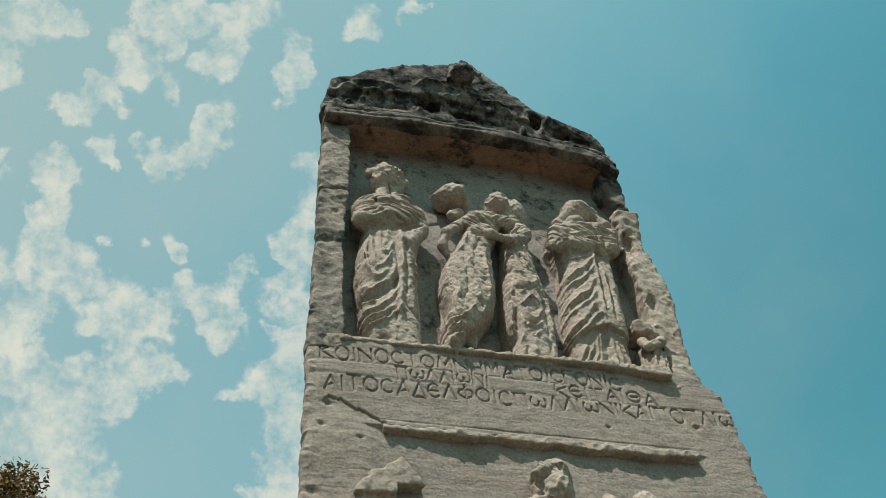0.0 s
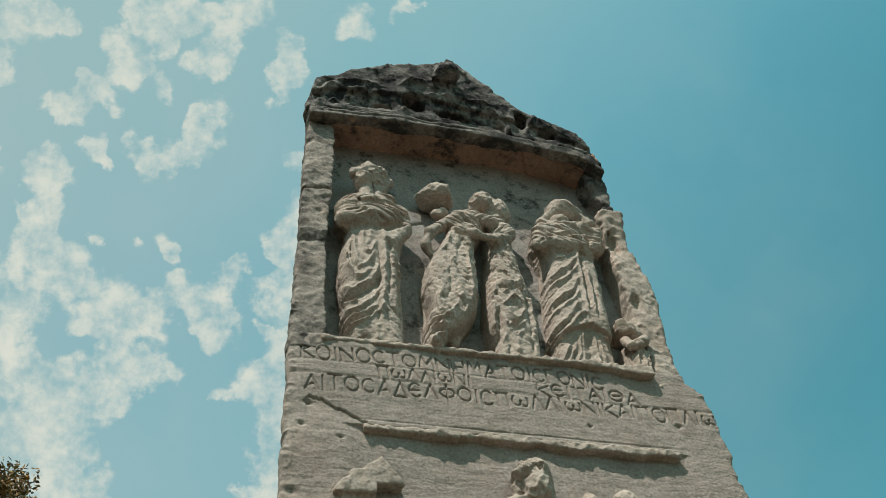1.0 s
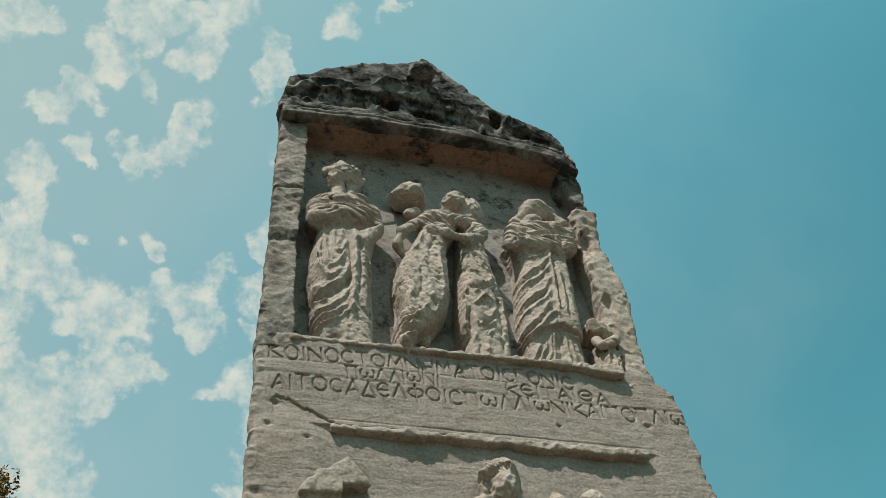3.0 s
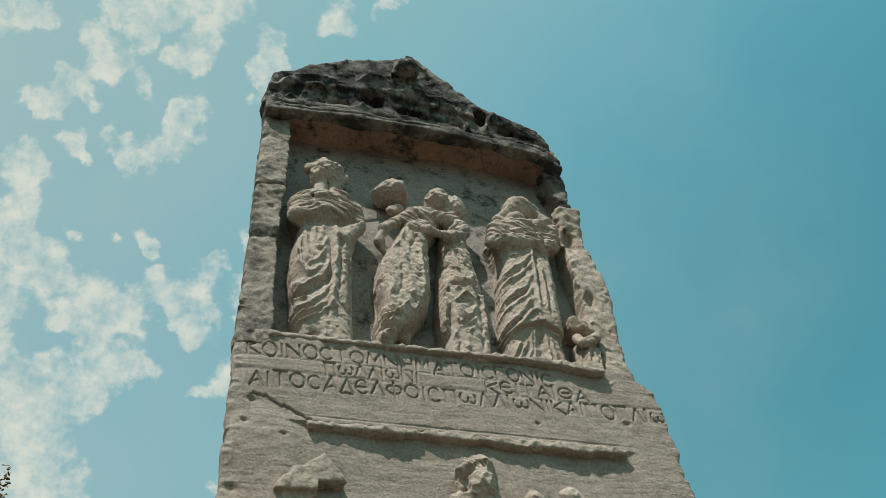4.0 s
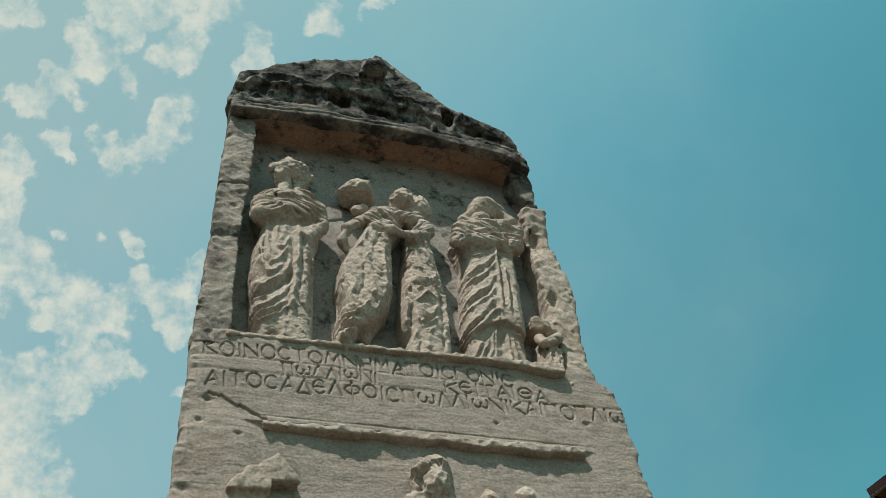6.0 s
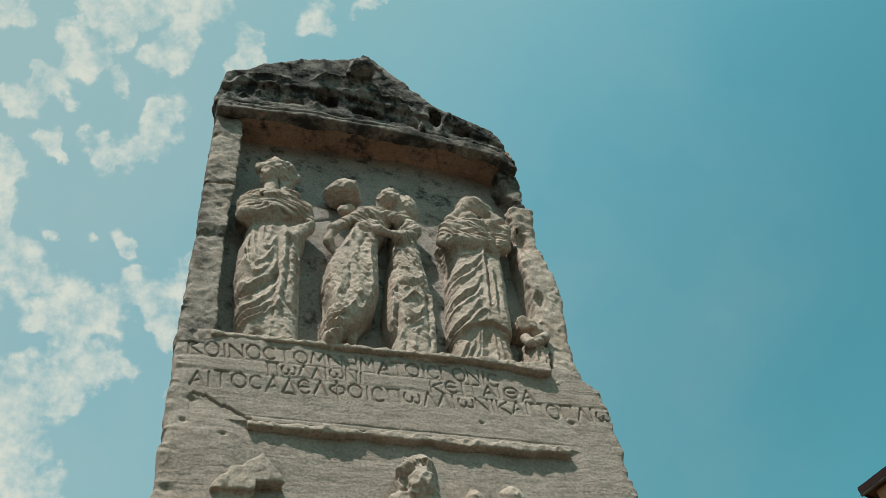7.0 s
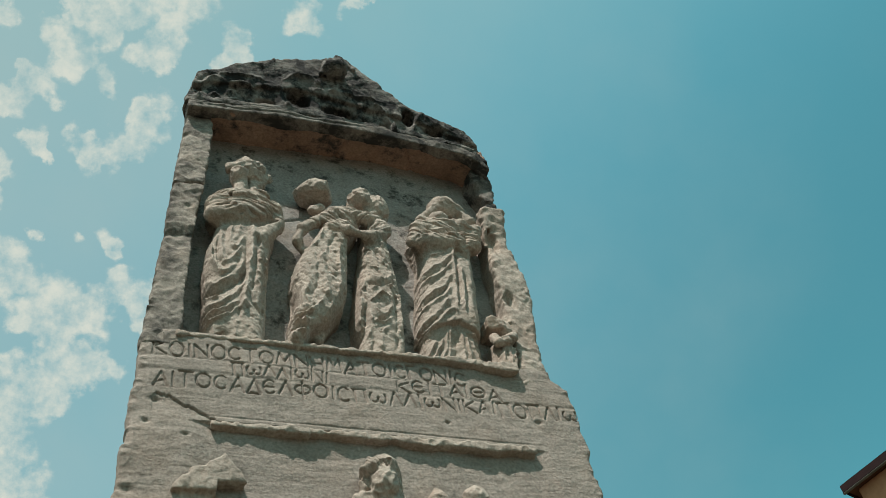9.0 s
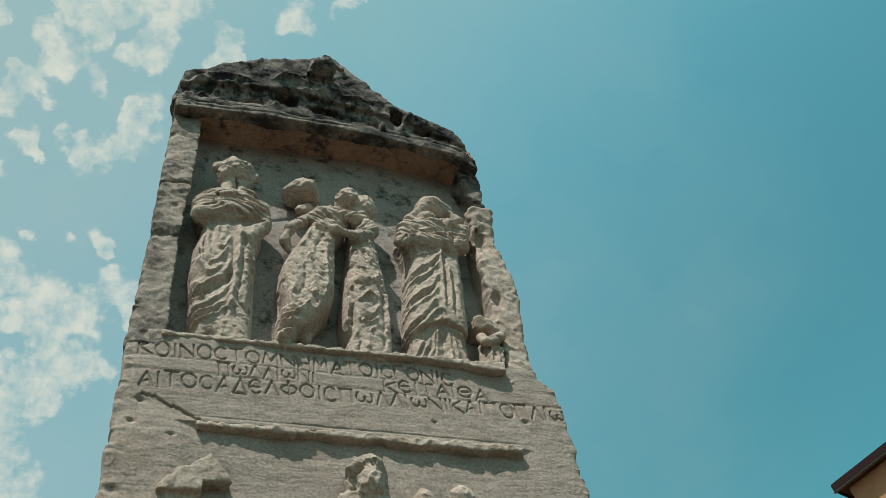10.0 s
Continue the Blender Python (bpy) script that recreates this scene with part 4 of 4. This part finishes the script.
chisel(D, G, ((.004, .007, ((-0.007, 2.324), (0.023, 2.353), (0.048, 2.344))), (.004, .007, ((-0.001, 2.314), (0.018, 2.283), (0.050, 2.317))), (.004, .007, ((-0.003, 2.261), (0.016, 2.255), (0.037, 2.277))),
              (.0035, .006, ((0.000, 2.236), (0.009, 2.228), (0.022, 2.241))), (.007, -.006, ((0.002, 2.301), (0.018, 2.300), (0.036, 2.317))), (.006, -.007, ((0.007, 2.274), (0.020, 2.272), (0.037, 2.298))),
              (.005, .007, ((-0.010, 2.410), (-0.031, 2.288), (-0.029, 2.242))), (.005, .006, ((-0.008, 2.294), (-0.012, 2.247), (-0.032, 2.197))), (.005, -.007, ((-0.013, 2.320), (-0.021, 2.252), (-0.033, 2.212)))), 6.0)
chisel(D, G, ((.005, .005, ((0.005, 2.416), (0.031, 2.405), (0.059, 2.424))), (.004, -.006, ((-0.002, 2.393), (0.024, 2.382), (0.060, 2.401))), (.004, .005, ((0.002, 2.367), (0.038, 2.386), (0.059, 2.379))),
              (.005, .004, ((0.001, 2.505), (0.009, 2.463), (0.035, 2.448))), (.005, -.005, ((0.033, 2.523), (0.043, 2.482), (0.064, 2.454))), (.006, .004, ((0.075, 2.383), (0.066, 2.284), (0.057, 2.191))),
              (.006, -.006, ((0.062, 2.380), (0.052, 2.281), (0.041, 2.188))), (.006, -.005, ((-0.008, 2.216), (-0.016, 2.171))), (.006, .004, ((0.010, 2.222), (0.001, 2.173)))), 7.0)
pleat(D, G, lambda x, z: x + 0.35 * z, lambda x, z: z, 0.015, 0.0015, window(Z, 2.30, 2.60, 0.03), 1.2)
pleat(D, G, lambda x, z: z - 0.7 * x, lambda x, z: x, 0.016, 0.0040, window(Z, 2.58, 2.70, 0.02), 2.9)
skull = smin(egg(G, (0.020, 0.000, 2.738), (.030, .036, .036)), egg(G, (0.066, 0.014, 2.724), (.036, .036, .052)), 0.008)
roughen(skull, G, [(0.03, 0.004), (0.014, -0.003)], 4.0)
skull = flat_cut(skull, G, (0.043, -0.020, 2.656), (0.25, -0.9, -0.25))
D = smin(D, skull, 0.006)
finish("relief_figure", D, G, lo, h, "worn draped relief figure with arm round its neighbour", 3.3)

# veiled figure with a mantle over a pleated skirt
G, lo, h = grid((0.055, -0.085, 2.13), (0.36, 0.085, 2.84), HF)
X, Y, Z = G
D = body(G, ((0.198, 2.746), (0.169, 2.693), (0.151, 2.633), (0.157, 2.585), (0.162, 2.545), (0.150, 2.485), (0.136, 2.408), (0.123, 2.335), (0.110, 2.257), (0.100, 2.183)),
         ((0.317, 2.734), (0.344, 2.710), (0.332, 2.643), (0.306, 2.589), (0.302, 2.537), (0.294, 2.458), (0.278, 2.371), (0.268, 2.300), (0.261, 2.223), (0.258, 2.169)),
         ((.056, 2.15), (.060, 2.24), (.070, 2.30), (.068, 2.45), (.064, 2.55), (.076, 2.60), (.072, 2.66), (.056, 2.71)), 2.735)
D = limbs(D, G, (((0.160, 0.000, 2.650), (0.143, -0.006, 2.590), .016, .015), ((0.145, -0.007, 2.585), (0.195, -0.017, 2.593), .014, .012), ((0.195, -0.017, 2.593), (0.234, -0.019, 2.595), .012, .013),
                 ((0.335, 0.004, 2.688), (0.312, 0.000, 2.614), .018, .017), ((0.306, -0.004, 2.607), (0.248, -0.017, 2.606), .016, .014), ((0.176, -0.008, 2.653), (0.286, -0.008, 2.685), .020, .020)), 0.020)
D = hollows(D, G, (((0.162, -0.014, 2.550), (0.219, -0.017, 2.564), .008, .008), ((0.256, -0.014, 2.567), (0.281, -0.010, 2.554), .009, .008), ((0.143, 0.008, 2.567), (0.149, 0.012, 2.537), .010, .008)), 0.007)
chisel(D, G, ((.005, .006, ((0.159, 2.629), (0.195, 2.624), (0.238, 2.644), (0.285, 2.676))), (.004, -.006, ((0.158, 2.610), (0.194, 2.607), (0.243, 2.628), (0.290, 2.662))), (.005, .006, ((0.146, 2.593), (0.174, 2.595), (0.216, 2.615))),
              (.004, .005, ((0.207, 2.608), (0.247, 2.613), (0.293, 2.643))), (.004, -.005, ((0.139, 2.573), (0.159, 2.596), (0.185, 2.607))), (.004, -.006, ((0.267, 2.699), (0.277, 2.671), (0.299, 2.662))),
              (.004, .005, ((0.260, 2.682), (0.278, 2.722), (0.294, 2.711))), (.004, -.005, ((0.283, 2.631), (0.285, 2.608), (0.273, 2.586))), (.004, .004, ((0.168, 2.669), (0.176, 2.656), (0.198, 2.657)))), 8.0)
chisel(D, G, ((.0045, .007, ((0.241, 2.557), (0.190, 2.497), (0.143, 2.469))), (.0045, .007, ((0.228, 2.514), (0.185, 2.461), (0.137, 2.434))), (.0045, .007, ((0.220, 2.464), (0.182, 2.409), (0.125, 2.370))),
              (.0045, .007, ((0.205, 2.414), (0.169, 2.364), (0.115, 2.328))), (.0045, .008, ((0.194, 2.371), (0.153, 2.315), (0.106, 2.280))), (.0045, .008, ((0.188, 2.332), (0.148, 2.280), (0.097, 2.245))),
              (.005, -.008, ((0.231, 2.532), (0.189, 2.479), (0.149, 2.455))), (.005, -.008, ((0.209, 2.438), (0.171, 2.382), (0.128, 2.354))), (.005, -.008, ((0.189, 2.350), (0.152, 2.298), (0.110, 2.266))),
              (.005, -.006, ((0.207, 2.478), (0.177, 2.438), (0.139, 2.409))), (.004, .005, ((0.161, 2.530), (0.187, 2.541), (0.218, 2.557)))), 9.0)
chisel(D, G, ((.0050, .009, ((0.241, 2.573), (0.223, 2.445), (0.206, 2.327))), (.0045, -.011, ((0.253, 2.585), (0.233, 2.447), (0.217, 2.351))), (.0045, .008, ((0.251, 2.516), (0.235, 2.405), (0.223, 2.322))),
              (.0040, -.008, ((0.254, 2.473), (0.243, 2.386), (0.230, 2.312))), (.005, .006, ((0.177, 2.314), (0.199, 2.333), (0.201, 2.306))), (.005, .006, ((0.175, 2.279), (0.197, 2.302), (0.206, 2.280))),
              (.005, .006, ((0.214, 2.346), (0.234, 2.356), (0.235, 2.326))), (.005, -.004, ((0.283, 2.506), (0.266, 2.395), (0.252, 2.312))), (.006, .004, ((0.284, 2.551), (0.265, 2.416), (0.246, 2.301)))), 10.0)
skirt = 2.262 + 0.34 * np.clip(X - 0.105, 0, 0.09) - 0.30 * np.clip(X - 0.205, 0, 0.1)
D += 0.010 * np.clip((skirt - Z) / 0.004, 0, 1) * (np.abs(D) < 0.03)
chisel(D, G, ((.0045, .009, ((0.098, 2.162), (0.122, 2.201), (0.141, 2.237))), (.0045, .009, ((0.116, 2.165), (0.142, 2.208), (0.160, 2.244))), (.0045, .009, ((0.140, 2.169), (0.161, 2.216), (0.174, 2.265))),
              (.0045, .008, ((0.157, 2.171), (0.172, 2.224), (0.181, 2.270))), (.0050, .011, ((0.198, 2.169), (0.202, 2.223), (0.207, 2.274))), (.0045, .009, ((0.217, 2.170), (0.215, 2.216), (0.217, 2.260))),
              (.0045, .008, ((0.239, 2.169), (0.237, 2.216), (0.231, 2.252))), (.005, -.008, ((0.177, 2.171), (0.185, 2.220), (0.191, 2.258))), (.005, -.006, ((0.128, 2.167), (0.152, 2.215))),
              (.005, .008, ((0.218, 2.270), (0.247, 2.256), (0.254, 2.198)))), 11.0)
hood = limbs(egg(G, (0.268, 0.020, 2.785), (.044, .046, .044)), G, (((0.236, 0.014, 2.768), (0.191, 0.016, 2.723), .016, .012), ((0.301, 0.014, 2.785), (0.329, 0.010, 2.735), .020, .020)), 0.012)
roughen(hood, G, [(0.04, 0.003), (0.02, -0.003)], 6.0)
hood = hollows(hood, G, (((0.193, -0.030, 2.682), (0.245, -0.032, 2.702), .013, .013),), 0.004)
D = smin(D, hood, 0.005)
pleat(D, G, lambda x, z: z + 0.35 * (x - .235) - 1.8 * (x - .235) ** 2, lambda x, z: x, 0.017, 0.0045, window(Z, 2.585, 2.72, 0.02), 5.7)
D = smin(D, egg(G, (0.232, -0.004, 2.702), (.028, .026, .022)), 0.006)
finish("relief_figure", D, G, lo, h, "worn veiled relief figure in pleated robe", 4.4)

# small attendant beside it
G, lo, h = grid((0.225, -0.06, 2.13), (0.365, 0.085, 2.42), HF)
X, Y, Z = G
D = body(G, ((0.304, 2.308), (0.295, 2.264), (0.283, 2.211), (0.274, 2.147)), ((0.349, 2.290), (0.340, 2.251), (0.330, 2.188), (0.320, 2.125)),
         ((.056, 2.12), (.060, 2.2), (.056, 2.25), (.050, 2.28)), 2.300)
D = limbs(D, G, (((0.295, 0.012, 2.279), (0.289, -0.008, 2.241), .012, .011), ((0.287, -0.010, 2.239), (0.311, -0.014, 2.250), .010, .010), ((0.339, 0.000, 2.277), (0.307, -0.014, 2.246), .012, .010), ((0.340, 0.025, 2.316), (0.344, 0.025, 2.350), .018, .016)), 0.008)
chisel(D, G, ((.004, .004, ((0.303, 2.234), (0.292, 2.187), (0.289, 2.146))), (.004, .004, ((0.319, 2.240), (0.310, 2.189), (0.305, 2.144))), (.004, .004, ((0.334, 2.243), (0.324, 2.192), (0.319, 2.150))), (.005, -.007, ((0.294, 2.244), (0.319, 2.252), (0.342, 2.251)))), 12.0)
head = flat_cut(flat_cut(block(G, (.288, .000, 2.312), (.336, .08, 2.350), 0.010), G, (.308, .002, 2.33), (-0.25, -0.9, -0.3)), G, (.308, 0, 2.346), (0.3, -0.1, 1))
D = smin(D, head, 0.006)
finish("relief_figure", D, G, lo, h, "small worn relief figure in a corner", 5.5)

# tops of the lower relief: a little gable and a head
G, lo, h = grid((-0.46, -0.06, 1.69), (-0.25, 0.03, 1.90), HF)
X, Y, Z = G
apex, foot, heel = (-0.332, -0.010, 1.854), (-0.421, -0.006, 1.785), (-0.292, -0.012, 1.796)
ridge = np.where(X < apex[0], apex[2] + (X - apex[0]) * (apex[2] - foot[2]) / (apex[0] - foot[0]), apex[2] + (X - apex[0]) * (heel[2] - apex[2]) / (heel[0] - apex[0]))
ridge = ridge + 0.005 * noise3(X / 0.016, 0 * X + 3.3, 0 * X)
D = smax(0.75 * np.maximum(Z - ridge, 1.775 + 0.02 * (X > -0.345) - Z), np.maximum(-0.016 + 0.05 * (1.86 - Z) - Y, np.maximum(foot[0] - X, X - heel[0])), 0.004)
D = smin(D, limb(G, (-0.386, -0.006, 1.814), (-0.373, -0.008, 1.821), .009, .007), 0.004)
D = smin(D, block(G, (-0.410, 0.0, 1.69), (-0.352, 0.022, 1.79), 0.008), 0.006)
D = np.maximum(D, Y - 0.022)
roughen(D, G, [(0.04, 0.002), (0.018, -0.0014), (0.008, 0.0010)], 9.1, 0.02)
solid("gable_relief", D, lo, h, FIGURE_STONE, stele, "worn gable-shaped relief")

G, lo, h = grid((-0.17, -0.075, 1.69), (-0.01, 0.03, 1.87), HF)
X, Y, Z = G
D = egg(G, (-0.050, -0.024, 1.799), (.026, .032, .036))
hair = limbs(egg(G, (-0.052, -0.018, 1.832), (.036, .036, .024)), G, (((-0.070, -0.016, 1.830), (-0.076, -0.008, 1.805), .012, .012), ((-0.023, -0.014, 1.830), (-0.016, -0.006, 1.799), .013, .012)), 0.008)
pleat(hair, G, lambda x, z: x + 0.6 * z, lambda x, z: z, 0.014, 0.0050, np.ones_like(hair), 2.4)
D = smin(D, hair, 0.004)
D = hollows(D, G, (((-0.082, -0.052, 1.776), (-0.079, -0.048, 1.767), .007, .006),), 0.004)
D = smin(D, limb(G, (-0.041, -0.004, 1.798), (-0.041, 0.000, 1.766), .022, .030), 0.010)
D = smin(D, limb(G, (-0.085, 0.000, 1.775), (0.000, 0.000, 1.769), .022, .022), 0.012)
D = np.maximum(D, Y - 0.022)
roughen(D, G, [(0.03, 0.003), (0.013, -0.002), (0.007, 0.001)], 9.9, 0.02)
solid("relief_figure", D, lo, h, FIGURE_STONE, stele, "worn top of a relief figure in the lower panel")

for spot, wide in (((0.057, -0.004, 1.780), .020), ((0.137, -0.004, 1.792), .024)):
    G, lo, h = grid((spot[0] - 0.05, -0.04, spot[2] - 0.06), (spot[0] + 0.05, 0.03, spot[2] + 0.05), HF)
    D = np.maximum(egg(G, spot, (wide, .026, .028)), G[1] - 0.022)
    roughen(D, G, [(0.03, 0.004), (0.013, -0.002), (0.007, 0.001)], 3.9, 0.02)
    solid("relief_lump", D, lo, h, FIGURE_STONE, stele, "worn top of a small carved lump")

# ---- ground ----
bm = bmesh.new()
bmesh.ops.create_grid(bm, x_segments=40, y_segments=40, size=1500)
tagged(part("ground", bm, GROUND), "dry trodden earth ground with sparse grass", "ground", kind="structure")


def box_bm(lo, hi, bevel=0.0):
    bm = bmesh.new()
    bmesh.ops.create_cube(bm, size=1)
    for v in bm.verts:
        v.co = [lo[i] + (v.co[i] + 0.5) * (hi[i] - lo[i]) for i in range(3)]
    if bevel:
        bmesh.ops.bevel(bm, geom=bm.edges[:], offset=bevel, segments=2, affect="EDGES")
    return bm


# ---- house with a deep eave, behind the stele ----
house = tagged(new("house"), "ochre plastered house with dark brown wooden eaves", "house")
part("wall", box_bm((0.17, -9, -0.3), (9, -0.17, 8.94), 0.02), PLASTER, house)
part("soffit", box_bm((0.04, -9.8, 8.945), (9.8, -0.04, 8.98)), SOFFIT, house)
part("fascia", box_bm((0.0, -9.85, 8.925), (0.05, 0.0, 9.06), 0.012), ROOF_WOOD, house)
part("fascia", box_bm((0.05, -0.05, 8.925), (9.85, 0.0, 9.06), 0.012), ROOF_WOOD, house)
DRIP = plain("dull_zinc", (0.10, 0.11, 0.10), (0.17, 0.18, 0.16), 6.0, 0.7, 0.003)
part("drip_edge", box_bm((-0.010, -9.86, 8.914), (0.058, 0.010, 8.924), 0.003), DRIP, house, "dull grey metal strip")
bm = bmesh.new()
vs = [bm.verts.new(p) for p in ((0.01, -9.84, 9.064), (9.84, -9.84, 9.064), (9.84, -0.01, 9.064), (0.01, -0.01, 9.064), (4.9, -5.0, 10.4))]
bm.faces.new(vs[3::-1])
for i in range(4):
    bm.faces.new((vs[i], vs[(i + 1) % 4], vs[4]))
part("roof", bm, TILE, house, "low clay-tiled roof")
house.matrix_basis = pose(10.9, 8.05, 0.075, 0, 0, 18.7)


# ---- tree ----
def leaf_material():
    m, t, sh, vec = material("leaf")
    info = t.nodes.new("ShaderNodeNewGeometry")
    t.links.new(ramp(t, info.outputs["Random Per Island"], [(0.0, (0.05, 0.044, 0.012)), (0.5, (0.15, 0.092, 0.02)), (1.0, (0.32, 0.165, 0.03))]), sh.inputs["Base Color"])
    sh.inputs["Roughness"].default_value = 0.6
    return m


LEAF = leaf_material()


def tapered(bm, path, radii, sides=8):
    rings = []
    for (p, r) in zip(path, radii):
        rings.append([bm.verts.new(Vector(p) + Vector((math.cos(a) * r, math.sin(a) * r, 0))) for a in (2 * math.pi * i / sides for i in range(sides))])
    for a, b in zip(rings, rings[1:]):
        for i in range(sides):
            bm.faces.new((a[i], a[(i + 1) % sides], b[(i + 1) % sides], b[i]))


def tree(x, y, height, spread):
    t = tagged(new("tree"), "broad-leaved tree with brownish green foliage", "tree")
    rt = random.Random(11)
    bm = bmesh.new()
    tapered(bm, [(0, 0, -0.1), (0.05, 0, height * 0.3), (-0.05, 0.1, height * 0.6), (0, 0, height * 0.95)], [0.24, 0.18, 0.12, 0.02])
    tips = []
    for i in range(44):
        z0 = height * rt.uniform(0.3, 0.85)
        a = rt.uniform(0, 6.28)
        L = spread * (1.08 - 0.75 * (z0 / height - 0.3)) * rt.uniform(0.6, 1.0)
        end = Vector((math.cos(a) * L, math.sin(a) * L, z0 + L * rt.uniform(0.25, 0.7)))
        midp = Vector((math.cos(a) * L * 0.5, math.sin(a) * L * 0.5, z0 + L * 0.12))
        tapered(bm, [(0, 0, z0), midp, end], [0.07, 0.04, 0.01], 5)
        tips += [midp.lerp(end, s) for s in (0.2, 0.55, 0.85, 1.0)]
    tips += [Vector((rt.uniform(-1, 1) * spread * 0.6, rt.uniform(-1, 1) * spread * 0.6, height * rt.uniform(0.7, 0.95))) for _ in range(60)]
    part("trunk", bm, BARK, t)
    verts, faces = [], []
    for tip in tips:
        for _ in range(480):
            c = tip + Vector([max(-1.7, min(1.7, rt.gauss(0, 1))) * q for q in (0.15, 0.15, 0.12)])
            e = Euler((rt.uniform(0, 6.28), rt.uniform(0, 6.28), rt.uniform(0, 6.28))).to_matrix()
            s = rt.uniform(0.016, 0.032)
            k = len(verts)
            verts += [c + e @ Vector(q) * s for q in ((0, -1.3, 0), (0.6, -0.2, 0.12), (0, 1.3, 0), (-0.6, -0.2, 0.12))]
            faces.append((k, k + 1, k + 2, k + 3))
    me = mesh_of("crown", np.array([tuple(v) for v in verts]), np.array(faces), False)
    me.materials.append(LEAF)
    ob = new("crown", me)
    ob.parent = t
    t.matrix_basis = pose(x, y, 0)
    return t


tree(-3.42, 8.6, 9.12, 2.3)
